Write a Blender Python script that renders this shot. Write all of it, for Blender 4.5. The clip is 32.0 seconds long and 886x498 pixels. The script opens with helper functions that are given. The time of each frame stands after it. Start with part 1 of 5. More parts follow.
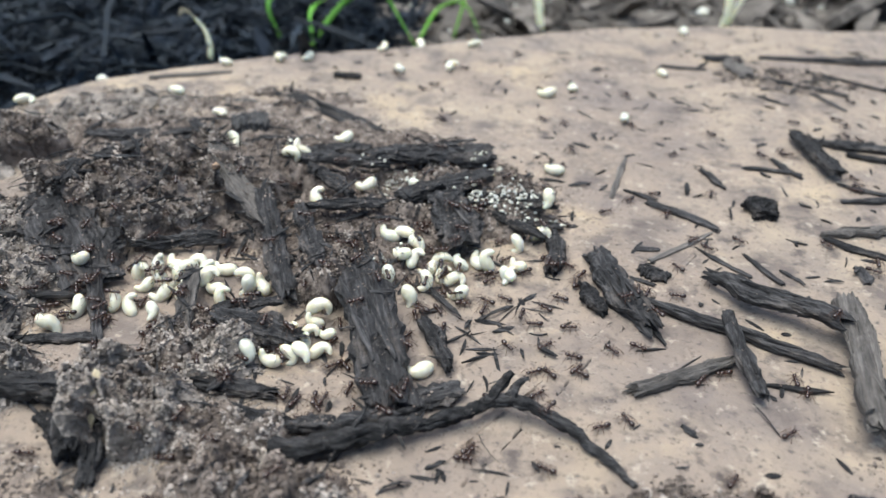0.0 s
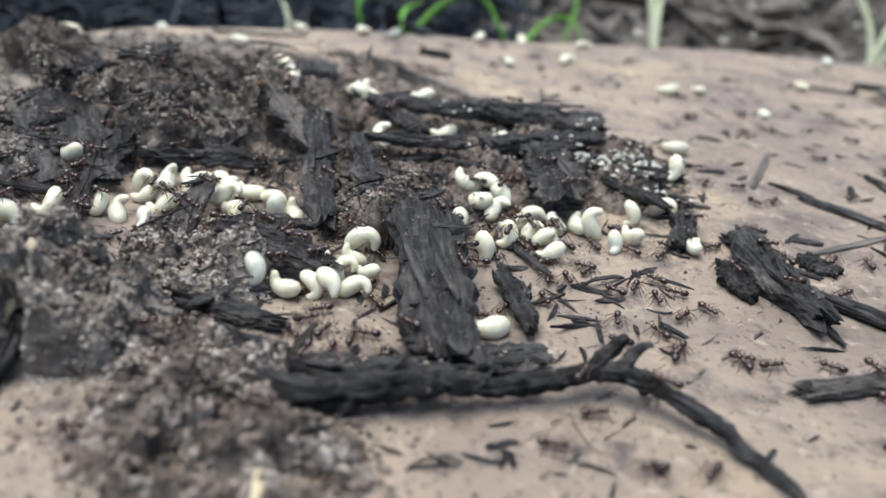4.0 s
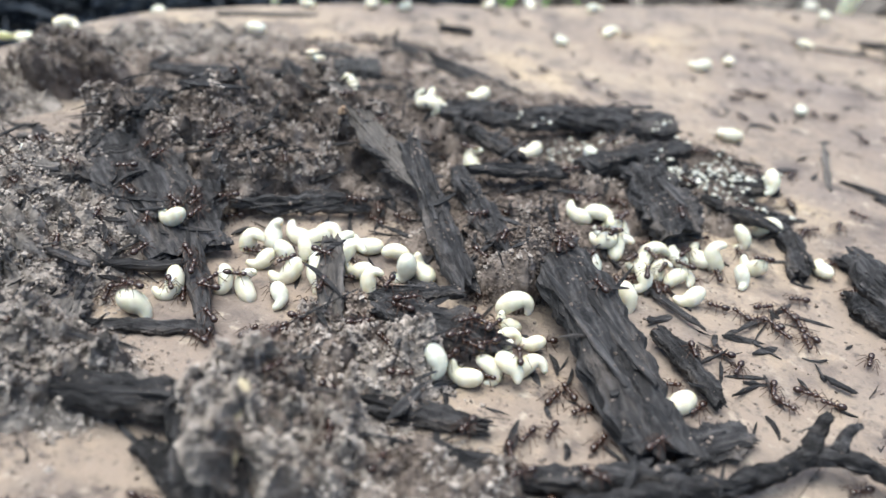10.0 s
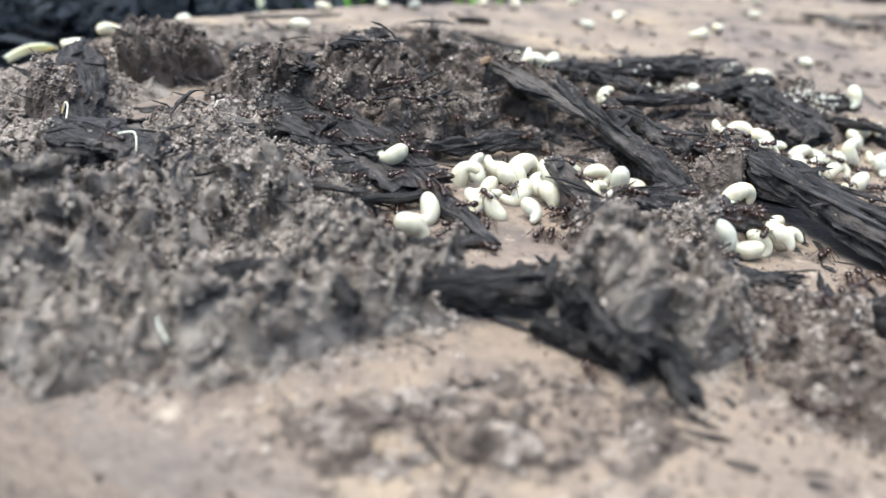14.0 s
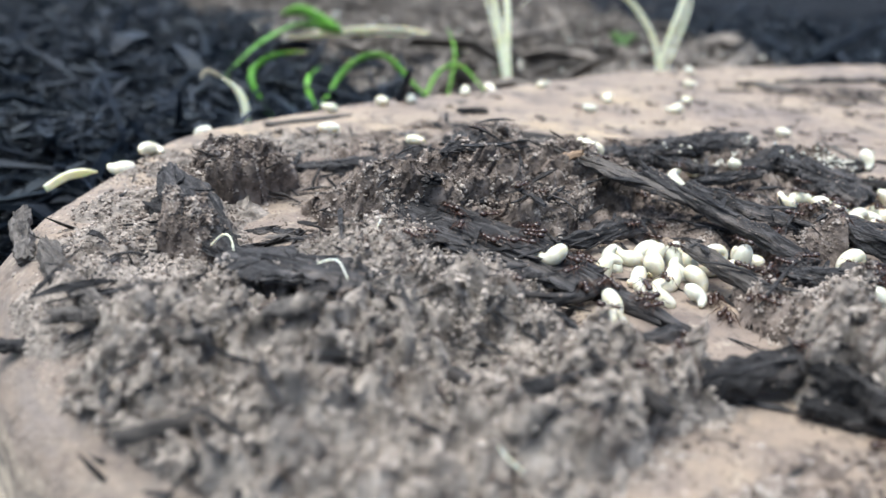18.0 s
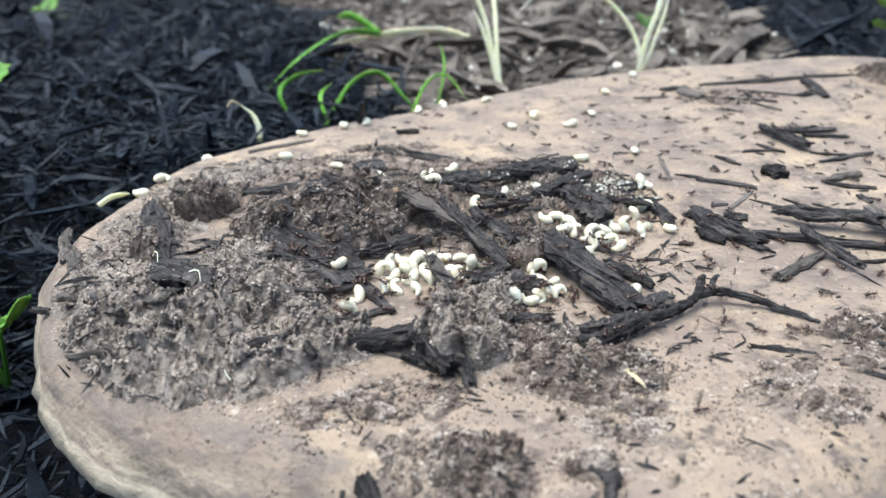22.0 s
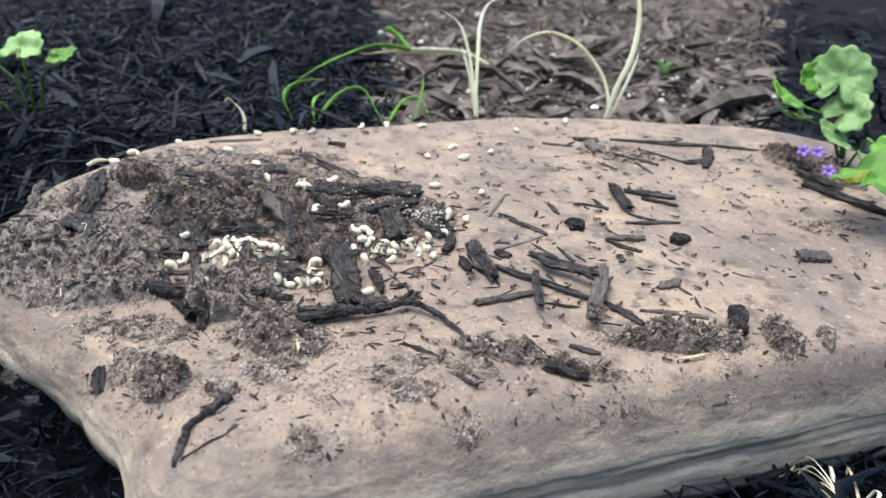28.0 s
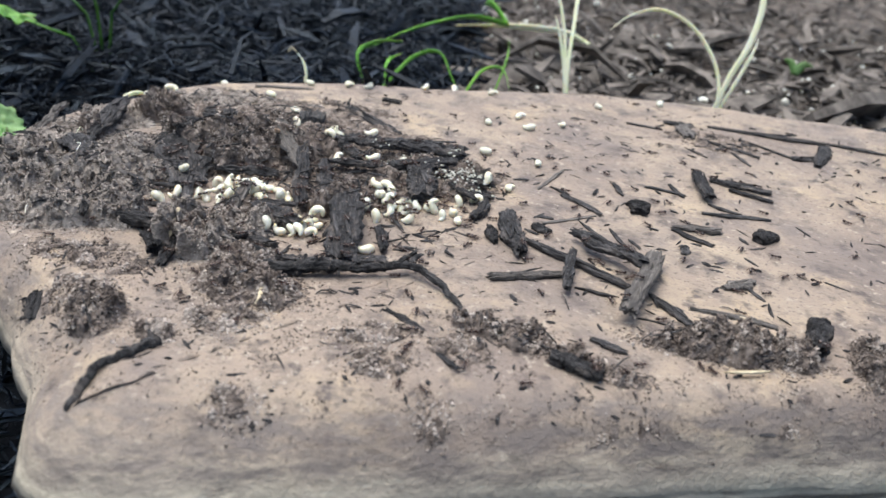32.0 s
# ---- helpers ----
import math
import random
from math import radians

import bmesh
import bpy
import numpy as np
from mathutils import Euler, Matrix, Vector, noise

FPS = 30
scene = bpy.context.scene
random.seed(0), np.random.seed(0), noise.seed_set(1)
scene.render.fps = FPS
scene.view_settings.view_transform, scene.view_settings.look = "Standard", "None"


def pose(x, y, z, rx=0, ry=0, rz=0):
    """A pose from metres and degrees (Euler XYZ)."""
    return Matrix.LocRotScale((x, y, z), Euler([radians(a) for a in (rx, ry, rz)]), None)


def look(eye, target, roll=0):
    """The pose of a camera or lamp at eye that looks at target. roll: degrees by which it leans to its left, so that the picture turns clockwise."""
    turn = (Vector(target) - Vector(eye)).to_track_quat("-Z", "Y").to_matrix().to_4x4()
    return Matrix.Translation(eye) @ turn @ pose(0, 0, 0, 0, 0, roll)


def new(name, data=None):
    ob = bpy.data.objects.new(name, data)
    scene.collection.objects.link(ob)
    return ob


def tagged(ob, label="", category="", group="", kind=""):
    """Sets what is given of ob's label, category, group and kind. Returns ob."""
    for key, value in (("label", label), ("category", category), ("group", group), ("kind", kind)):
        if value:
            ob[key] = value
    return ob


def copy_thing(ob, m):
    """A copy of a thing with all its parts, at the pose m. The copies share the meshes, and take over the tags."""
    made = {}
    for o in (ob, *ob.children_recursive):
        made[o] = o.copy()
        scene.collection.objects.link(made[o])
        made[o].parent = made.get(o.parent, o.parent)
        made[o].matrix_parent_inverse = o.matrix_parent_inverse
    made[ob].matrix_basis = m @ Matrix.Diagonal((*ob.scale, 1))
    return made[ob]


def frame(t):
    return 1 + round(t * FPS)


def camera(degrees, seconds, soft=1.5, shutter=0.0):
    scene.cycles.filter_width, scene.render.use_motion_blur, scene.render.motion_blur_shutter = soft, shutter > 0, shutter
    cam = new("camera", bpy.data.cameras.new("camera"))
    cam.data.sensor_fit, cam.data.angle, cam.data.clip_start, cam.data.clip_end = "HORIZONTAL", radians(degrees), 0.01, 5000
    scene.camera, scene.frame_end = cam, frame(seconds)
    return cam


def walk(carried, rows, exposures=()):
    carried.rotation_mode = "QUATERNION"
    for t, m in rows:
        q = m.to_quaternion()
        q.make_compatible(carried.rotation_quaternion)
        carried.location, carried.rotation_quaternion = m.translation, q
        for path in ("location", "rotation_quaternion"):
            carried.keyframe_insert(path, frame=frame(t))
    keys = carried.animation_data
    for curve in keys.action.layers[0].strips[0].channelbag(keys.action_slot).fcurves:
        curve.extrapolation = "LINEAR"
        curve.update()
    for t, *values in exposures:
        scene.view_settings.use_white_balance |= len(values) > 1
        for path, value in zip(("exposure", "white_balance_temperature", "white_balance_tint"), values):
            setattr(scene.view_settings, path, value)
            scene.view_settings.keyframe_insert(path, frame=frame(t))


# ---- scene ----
from mathutils import bvhtree

cam = camera(54.96, 32.0)
PATH = [
    (0, (0.04355, 0.03122, 0.08363), (0.00059, 0.19300, -0.02583), 1.94),
    (0.5, (0.05458, 0.03548, 0.06905), (0.00814, 0.19733, -0.03888), 4.26),
    (1, (0.05396, 0.04336, 0.05730), (0.00297, 0.20763, -0.04475), 5.26),
    (1.5, (0.05138, 0.05116, 0.04644), (-0.00269, 0.21836, -0.04906), 5.38),
    (2, (0.04668, 0.05128, 0.04224), (-0.01124, 0.21919, -0.04970), 5.28),
    (2.5, (0.04071, 0.04950, 0.04313), (-0.01976, 0.21712, -0.04769), 5.58),
    (3, (0.04060, 0.04914, 0.04465), (-0.02132, 0.21735, -0.04407), 5.70),
    (3.5, (0.03996, 0.04886, 0.04586), (-0.02329, 0.21707, -0.04193), 5.87),
    (4, (0.03761, 0.04973, 0.04586), (-0.02538, 0.21757, -0.04282), 6.05),
    (4.5, (0.03656, 0.04967, 0.04698), (-0.02614, 0.21787, -0.04120), 6.19),
    (6.5, (0.02434, 0.07372, 0.05510), (-0.02870, 0.22960, -0.05844), 7.14),
    (7, (0.02481, 0.07253, 0.05175), (-0.02740, 0.22862, -0.06187), 7.60),
    (7.5, (0.02262, 0.07004, 0.05368), (-0.02849, 0.22637, -0.06011), 7.82),
    (8, (0.01709, 0.06695, 0.05367), (-0.03259, 0.22332, -0.06069), 7.60),
    (8.5, (0.01240, 0.06162, 0.05570), (-0.03442, 0.22014, -0.05691), 7.49),
    (9, (0.01314, 0.05758, 0.05617), (-0.03073, 0.21866, -0.05395), 7.11),
    (9.5, (0.00980, 0.05450, 0.05733), (-0.03055, 0.21779, -0.05087), 7.07),
    (10, (0.00559, 0.05135, 0.05734), (-0.03021, 0.21684, -0.04911), 6.95),
    (10.5, (-0.00035, 0.04851, 0.05797), (-0.02812, 0.21631, -0.04725), 7.04),
    (11, (-0.00675, 0.04394, 0.05916), (-0.02702, 0.21535, -0.04187), 6.85),
    (11.5, (-0.01167, 0.04157, 0.05620), (-0.02618, 0.21554, -0.04138), 6.43),
    (12, (-0.01622, 0.03637, 0.05032), (-0.02545, 0.21262, -0.04376), 6.11),
    (12.5, (-0.02123, 0.03531, 0.04382), (-0.02858, 0.21132, -0.05086), 5.90),
    (13, (-0.02598, 0.03728, 0.04208), (-0.03136, 0.21428, -0.05086), 5.43),
    (13.5, (-0.03009, 0.03758, 0.03958), (-0.03340, 0.21516, -0.05237), 5.29),
    (14, (-0.03690, 0.03416, 0.03911), (-0.03686, 0.21296, -0.05050), 5.38),
    (14.5, (-0.04273, 0.03212, 0.04221), (-0.03774, 0.21198, -0.04512), 5.37),
    (16.5, (-0.06555, 0.03014, 0.04023), (-0.04187, 0.21255, -0.03829), 3.85),
    (17, (-0.07165, 0.02933, 0.04315), (-0.04313, 0.21176, -0.03370), 4.02),
    (17.5, (-0.07400, 0.03417, 0.04166), (-0.04228, 0.21741, -0.03195), 4.06),
    (18, (-0.07363, 0.03553, 0.04103), (-0.04088, 0.21909, -0.03132), 3.56),
    (18.5, (-0.07169, 0.03393, 0.04088), (-0.03986, 0.21707, -0.03294), 2.68),
    (19, (-0.06885, 0.03031, 0.04099), (-0.03697, 0.21311, -0.03361), 1.82),
    (19.5, (-0.06321, 0.02898, 0.04064), (-0.03326, 0.21138, -0.03575), 1.24),
    (20, (-0.05582, 0.02868, 0.03966), (-0.02839, 0.21133, -0.03708), 0.80),
    (20.5, (-0.05382, 0.02487, 0.03868), (-0.02974, 0.20771, -0.03872), 0.48),
    (21, (-0.04166, 0.01648, 0.04770), (-0.02568, 0.20039, -0.02926), -0.17),
    (21.5, (-0.02821, -0.00477, 0.06683), (-0.02373, 0.17816, -0.01388), -0.38),
    (22, (-0.01806, -0.03012, 0.08435), (-0.02257, 0.14944, -0.00360), -0.79),
    (22.5, (-0.00621, -0.06860, 0.10363), (-0.01655, 0.10731, 0.00902), -0.78),
    (23, (0.01225, -0.08870, 0.11977), (-0.00047, 0.08540, 0.02216), 0.46),
    (23.5, (0.02947, -0.10264, 0.13596), (0.01681, 0.07163, 0.03865), 1.30),
    (24, (0.03623, -0.10496, 0.13917), (0.02039, 0.06978, 0.04318), 1.63),
    (24.5, (0.03539, -0.10661, 0.13958), (0.01670, 0.06808, 0.04402), 1.65),
    (25, (0.04117, -0.10404, 0.13756), (0.01951, 0.07046, 0.04226), 1.66),
    (25.5, (0.04800, -0.10048, 0.13552), (0.02374, 0.07366, 0.04021), 1.58),
    (27.5, (0.08106, -0.07726, 0.12743), (0.04052, 0.09393, 0.03229), 3.15),
    (28, (0.08768, -0.07204, 0.12390), (0.04366, 0.09926, 0.03054), 3.49),
    (28.5, (0.09267, -0.06920, 0.11966), (0.04568, 0.10176, 0.02713), 3.94),
    (29, (0.09444, -0.06670, 0.11485), (0.04176, 0.10248, 0.02210), 4.26),
    (29.5, (0.10072, -0.06262, 0.11317), (0.04216, 0.10427, 0.01978), 4.50),
    (30, (0.10514, -0.05947, 0.11004), (0.04225, 0.10580, 0.01661), 4.80),
    (30.5, (0.10670, -0.05273, 0.10546), (0.04038, 0.11119, 0.01201), 4.99),
    (31, (0.10695, -0.04389, 0.10053), (0.03789, 0.11917, 0.00756), 5.14),
    (31.5, (0.10732, -0.03798, 0.09844), (0.03634, 0.12430, 0.00556), 5.41),
    (32, (0.10649, -0.03464, 0.09576), (0.03419, 0.12746, 0.00359), 5.52),
]
LIGHTING = [(0.0, 0.57, 6150, 4), (3.0, 0.47, 6200, 5), (8.0, 0.72, 6250, 6), (11.0, 0.82, 6200, 5), (14.0, 0.80, 6200, 6), (18.0, 0.88, 6150, 6), (21.0, 0.88, 6200, 5),
            (23.0, 0.78, 6250, 6), (25.0, 0.71, 6350, 8), (29.0, 0.65, 6350, 9), (32.0, 0.57, 6300, 8)]
walk(cam, [(t, look(eye, target, roll)) for t, eye, target, roll in PATH], LIGHTING)

cam.data.dof.use_dof = True
cam.data.dof.aperture_fstop = 20.0

# ---- light ----
world = bpy.data.worlds.new("overcast_sky")
scene.world = world
world.use_nodes = True
wn = world.node_tree
sky = wn.nodes.new("ShaderNodeTexSky")
sky.sky_type = "NISHITA"
sky.sun_disc = False
sky.sun_elevation = radians(70)
sky.sun_rotation = radians(-45)
sky.air_density, sky.dust_density = 1.0, 4.0
wn.links.new(sky.outputs[0], wn.nodes["Background"].inputs[0])
wn.nodes["Background"].inputs[1].default_value = 0.155
sun = new("sun", bpy.data.lights.new("sun", "SUN"))
sun.data.energy, sun.data.angle, sun.data.color = 3.1, radians(48), (1.0, 0.985, 0.94)
sun.matrix_world = look((-0.24, 0.02, 1.0), (0, 0.2, 0))

MM = 0.001


# ---- materials ----
def material(name, stops, scale, rough=0.85, bump=0.4, bump_scale=1500.0, stretch=(1, 1, 1), island=0.0, per_object=0.0,
             layers=(), sss=0.0, spec=0.3, bump_depth=0.0003, coat=0.0):
    m = bpy.data.materials.new(name)
    m.use_nodes = True
    nt = m.node_tree
    n, link = nt.nodes, nt.links.new
    p = n["Principled BSDF"]
    co = n.new("ShaderNodeTexCoord")
    mp = n.new("ShaderNodeMapping")
    mp.inputs["Scale"].default_value = stretch
    link(co.outputs["Object"], mp.inputs[0])

    def noise_tex(s, detail=6.0, r=0.6):
        t = n.new("ShaderNodeTexNoise")
        t.inputs["Scale"].default_value, t.inputs["Detail"].default_value, t.inputs["Roughness"].default_value = s, detail, r
        link(mp.outputs[0], t.inputs["Vector"])
        return t.outputs["Fac"]

    ramp = n.new("ShaderNodeValToRGB")
    e = ramp.color_ramp.elements
    while len(e) < len(stops):
        e.new(0.5)
    for el, (pos, c) in zip(e, stops):
        el.position, el.color = pos, (*c, 1)
    link(noise_tex(scale), ramp.inputs[0])
    col = ramp.outputs[0]
    for shade, size, low, high in layers:
        edge = n.new("ShaderNodeMapRange")
        edge.inputs[1].default_value, edge.inputs[2].default_value = low, high
        link(noise_tex(size, 8.0, 0.62), edge.inputs[0])
        mix = n.new("ShaderNodeMix")
        mix.data_type = "RGBA"
        link(edge.outputs[0], mix.inputs[0])
        link(col, mix.inputs[6])
        mix.inputs[7].default_value = (*shade, 1)
        col = mix.outputs[2]
    for amount, node, out in ((island, "ShaderNodeNewGeometry", "Random Per Island"), (per_object, "ShaderNodeObjectInfo", "Random")):
        if amount:
            src = n.new(node)
            rng = n.new("ShaderNodeMapRange")
            rng.inputs[3].default_value, rng.inputs[4].default_value = 1 - amount, 1 + amount
            link(src.outputs[out], rng.inputs[0])
            hs = n.new("ShaderNodeHueSaturation")
            link(rng.outputs[0], hs.inputs["Value"])
            link(col, hs.inputs["Color"])
            col = hs.outputs[0]
    link(col, p.inputs["Base Color"])
    p.inputs["Roughness"].default_value = rough
    p.inputs["Specular IOR Level"].default_value = spec
    p.inputs["Coat Weight"].default_value = coat
    if sss:
        p.inputs["Subsurface Weight"].default_value = sss
        p.inputs["Subsurface Radius"].default_value = (1.0, 0.8, 0.5) if sss < 0.9 else (1.0, 1.0, 0.9)
        p.inputs["Subsurface Scale"].default_value = 0.0008 if sss < 0.9 else 0.003
    if bump:
        b = n.new("ShaderNodeBump")
        b.inputs["Strength"].default_value, b.inputs["Distance"].default_value = bump, bump_depth
        link(noise_tex(bump_scale, 5.0, 0.65), b.inputs["Height"])
        link(b.outputs[0], p.inputs["Normal"])
    return m


STONE = material("sandstone_top", [(0.36, (0.195, 0.153, 0.124)), (0.5, (0.262, 0.207, 0.160)), (0.64, (0.325, 0.260, 0.190))], 18, 0.66, 0.75, 420, spec=0.3,
                 layers=(((0.375, 0.292, 0.195), 32, 0.54, 0.68), ((0.165, 0.134, 0.118), 24, 0.47, 0.64), ((0.115, 0.092, 0.080), 75, 0.52, 0.65), ((0.065, 0.051, 0.045), 170, 0.56, 0.67),
                         ((0.40, 0.345, 0.275), 380, 0.58, 0.72), ((0.10, 0.081, 0.071), 900, 0.55, 0.68)), bump_depth=0.0009)


def brightened_broken_side(m, stops, low, high):
    """Paler broken stone below the weathered skin of the top, with a ragged border between. Part of the paleness is
    front light put into the colour.
    """
    nt = m.node_tree
    n, link = nt.nodes, nt.links.new
    p = n["Principled BSDF"]
    skin = p.inputs["Base Color"].links[0].from_socket
    co = n.new("ShaderNodeTexCoord")
    mp = n.new("ShaderNodeMapping")
    mp.inputs["Scale"].default_value = (0.5, 0.5, 2.2)
    link(co.outputs["Object"], mp.inputs[0])

    def grain(scale):
        t = n.new("ShaderNodeTexNoise")
        t.inputs["Scale"].default_value, t.inputs["Detail"].default_value, t.inputs["Roughness"].default_value = scale, 7.0, 0.62
        link(mp.outputs[0], t.inputs["Vector"])
        return t.outputs["Fac"]

    def mix(fac, a, b):
        x = n.new("ShaderNodeMix")
        x.data_type = "RGBA"
        link(fac, x.inputs[0])
        link(a, x.inputs[6])
        if isinstance(b, tuple):
            x.inputs[7].default_value = (*b, 1)
        else:
            link(b, x.inputs[7])
        return x.outputs[2]

    def step(src, a, b):
        r = n.new("ShaderNodeMapRange")
        r.inputs[1].default_value, r.inputs[2].default_value = a, b
        link(src, r.inputs[0])
        return r.outputs[0]

    ramp = n.new("ShaderNodeValToRGB")
    e = ramp.color_ramp.elements
    e.new(0.5)
    for el, (pos, c) in zip(e, stops):
        el.position, el.color = pos, (*c, 1)
    link(grain(34), ramp.inputs[0])
    bare = mix(step(grain(60), 0.54, 0.68), ramp.outputs[0], (0.29, 0.247, 0.206))
    bare = mix(step(grain(210), 0.56, 0.68), bare, (0.14, 0.115, 0.098))
    bare = mix(step(grain(420), 0.58, 0.70), bare, (0.55, 0.50, 0.40))
    flat = n.new("ShaderNodeMapping")
    flat.inputs["Scale"].default_value = (0.05, 0.05, 3.0)
    link(co.outputs["Object"], flat.inputs[0])
    seam = n.new("ShaderNodeTexNoise")
    seam.inputs["Scale"].default_value, seam.inputs["Detail"].default_value = 110, 4.0
    link(flat.outputs[0], seam.inputs["Vector"])
    bare = mix(step(seam.outputs["Fac"], 0.55, 0.66), bare, (0.27, 0.23, 0.185))
    z = n.new("ShaderNodeSeparateXYZ")
    link(co.outputs["Object"], z.inputs[0])

    def times(a, b):
        q = n.new("ShaderNodeMath")
        q.operation = "MULTIPLY"
        link(a, q.inputs[0])
        link(b, q.inputs[1])
        return q.outputs[0]

    dirt = times(times(step(z.outputs[2], 0.0006, -0.0022), step(z.outputs[2], -0.016, -0.009)), step(grain(170), 0.44, 0.60))
    shift = n.new("ShaderNodeMath")
    shift.operation = "MULTIPLY_ADD"
    shift.inputs[1].default_value = 0.022
    link(grain(70), shift.inputs[0])
    link(z.outputs[2], shift.inputs[2])
    link(mix(dirt, mix(step(shift.outputs[0], high, low), skin, bare), (0.165, 0.138, 0.122)), p.inputs["Base Color"])


# cream broken stone, raised further in colour to stand in for light from the front
brightened_broken_side(STONE, [(0.36, (0.42, 0.352, 0.275)), (0.5, (0.53, 0.455, 0.352)), (0.64, (0.63, 0.56, 0.43))], -0.006, 0.006)
GROUND = material("dark_soil", [(0.35, (0.003, 0.004, 0.006)), (0.65, (0.010, 0.012, 0.016))], 60, 0.9, 0.8, 400, bump_depth=0.002, spec=0.1)
MULCH_BLACK = material("black_mulch", [(0.40, (0.0006, 0.0009, 0.0017)), (0.62, (0.0050, 0.0078, 0.0132))], 260, 0.46, 0.8, 1200,
                       stretch=(0.3, 1, 1), island=0.85, spec=0.20)
MULCH_BLACK.node_tree.nodes["Principled BSDF"].inputs["Specular Tint"].default_value = (0.62, 0.80, 1.0, 1.0)
BED = material("bare_bed_soil", [(0.38, (0.05, 0.040, 0.034)), (0.62, (0.15, 0.126, 0.107))], 60, 0.95, 0.9, 500, bump_depth=0.002)
MULCH_BROWN = material("weathered_mulch", [(0.38, (0.045, 0.039, 0.034)), (0.62, (0.165, 0.144, 0.126))], 90, 0.85, 0.6, 900, island=0.5)
SOIL_DARK = material("moist_soil", [(0.36, (0.055, 0.043, 0.036)), (0.64, (0.26, 0.214, 0.184))], 420, 0.95, 0.9, 2200, bump_depth=0.0005, spec=0.15)
SOIL = material("crumbly_soil", [(0.36, (0.085, 0.073, 0.063)), (0.64, (0.36, 0.317, 0.279))], 420, 0.97, 0.9, 2200, bump_depth=0.0005, spec=0.15)
# dry and moist crumb tones, set further apart to paint in clod light and shade
CRUMB = material("dry_lit_soil_crumb", [(0.38, (0.21, 0.180, 0.157)), (0.62, (0.42, 0.368, 0.324))], 300, 0.95, 0.5, 4000, island=0.12, spec=0.12)
CRUMB_DARK = material("moist_shaded_soil_crumb", [(0.38, (0.075, 0.059, 0.050)), (0.62, (0.215, 0.177, 0.152))], 300, 0.85, 0.5, 4000, island=0.25, spec=0.2)
BARK = material("charred_bark", [(0.34, (0.010, 0.0097, 0.0102)), (0.5, (0.031, 0.0298, 0.0305)), (0.68, (0.078, 0.074, 0.0746))], 1400, 0.68, 1.0, 2600, spec=0.17,
                stretch=(0.16, 1, 1), per_object=0.35, bump_depth=0.0006, layers=(((0.095, 0.081, 0.072), 420, 0.57, 0.74), ((0.15, 0.128, 0.113), 190, 0.60, 0.74)))
BARK_GREY = material("weathered_bark", [(0.32, (0.05, 0.045, 0.042)), (0.5, (0.10, 0.09, 0.082)), (0.7, (0.19, 0.172, 0.16))], 1400, 0.9, 1.0, 2600,
                     stretch=(0.08, 1, 1), per_object=0.3, bump_depth=0.0005, layers=(((0.20, 0.177, 0.157), 420, 0.56, 0.72), ((0.03, 0.026, 0.024), 200, 0.56, 0.70)))
BROOD = material("waxy_larva", [(0.35, (0.56, 0.53, 0.40)), (0.65, (0.66, 0.64, 0.53))], 700, 0.26, 0.1, 2500, sss=0.65, spec=0.5, per_object=0.12)
BROOD_GREY = material("translucent_larva", [(0.35, (0.49, 0.485, 0.40)), (0.65, (0.62, 0.62, 0.52))], 700, 0.26, 0.15, 2500, sss=0.4, spec=0.5)
EGG = material("tiny_larva", [(0.4, (0.34, 0.335, 0.29)), (0.6, (0.54, 0.535, 0.47))], 900, 0.35, 0.0, sss=0.2, island=0.2)
ANT = material("ant_cuticle", [(0.4, (0.020, 0.009, 0.006)), (0.6, (0.042, 0.018, 0.010))], 900, 0.25, 0.0, spec=0.6)
ANT_LEG = material("ant_leg", [(0.4, (0.03, 0.012, 0.007)), (0.6, (0.05, 0.022, 0.012))], 900, 0.35, 0.0)
LEAF = material("green_leaf", [(0.35, (0.04, 0.135, 0.012)), (0.65, (0.105, 0.255, 0.025))], 120, 0.5, 0.5, 500, per_object=0.2, spec=0.4, bump_depth=0.0006, sss=0.35)
LEAF_PALE = material("silvery_leaf", [(0.35, (0.075, 0.19, 0.04)), (0.65, (0.25, 0.39, 0.17))], 120, 0.5, 0.5, 500, per_object=0.15, bump_depth=0.0006, sss=0.35)
GRASS = material("grass_blade", [(0.35, (0.10, 0.30, 0.03)), (0.65, (0.22, 0.50, 0.08))], 60, 0.4, 0.2, 800, stretch=(0.2, 1, 1), per_object=0.2, sss=0.4)
PALE = material("etiolated_shoot", [(0.35, (0.78, 0.80, 0.52)), (0.65, (0.88, 0.88, 0.70))], 80, 0.45, 0.2, 700, per_object=0.08, sss=0.5)
STRAW = material("dry_straw", [(0.35, (0.33, 0.27, 0.17)), (0.65, (0.56, 0.49, 0.35))], 300, 0.7, 0.3, 1500, stretch=(0.2, 1, 1))
VIOLET = material("violet_petal", [(0.4, (0.16, 0.09, 0.34)), (0.6, (0.28, 0.18, 0.48))], 200, 0.5, 0.0)
PEBBLE = material("dark_pebble", [(0.35, (0.03, 0.03, 0.032)), (0.65, (0.075, 0.072, 0.07))], 500, 0.8, 0.6, 1500)
TAN_CHIP = material("bare_wood", [(0.35, (0.27, 0.18, 0.115)), (0.65, (0.40, 0.285, 0.19))], 250, 0.75, 0.4, 1200, stretch=(0.2, 1, 1))


# ---- mesh helpers ----
def make_mesh(name, verts, faces, mats, smooth=False, index=None):
    me = bpy.data.meshes.new(name)
    me.from_pydata([tuple(v) for v in verts], [], [tuple(f) for f in faces])
    for m in mats if isinstance(mats, (list, tuple)) else [mats]:
        me.materials.append(m)
    if index is not None:
        me.polygons.foreach_set("material_index", index)
    me.polygons.foreach_set("use_smooth", [smooth] * len(me.polygons))
    me.update()
    return me


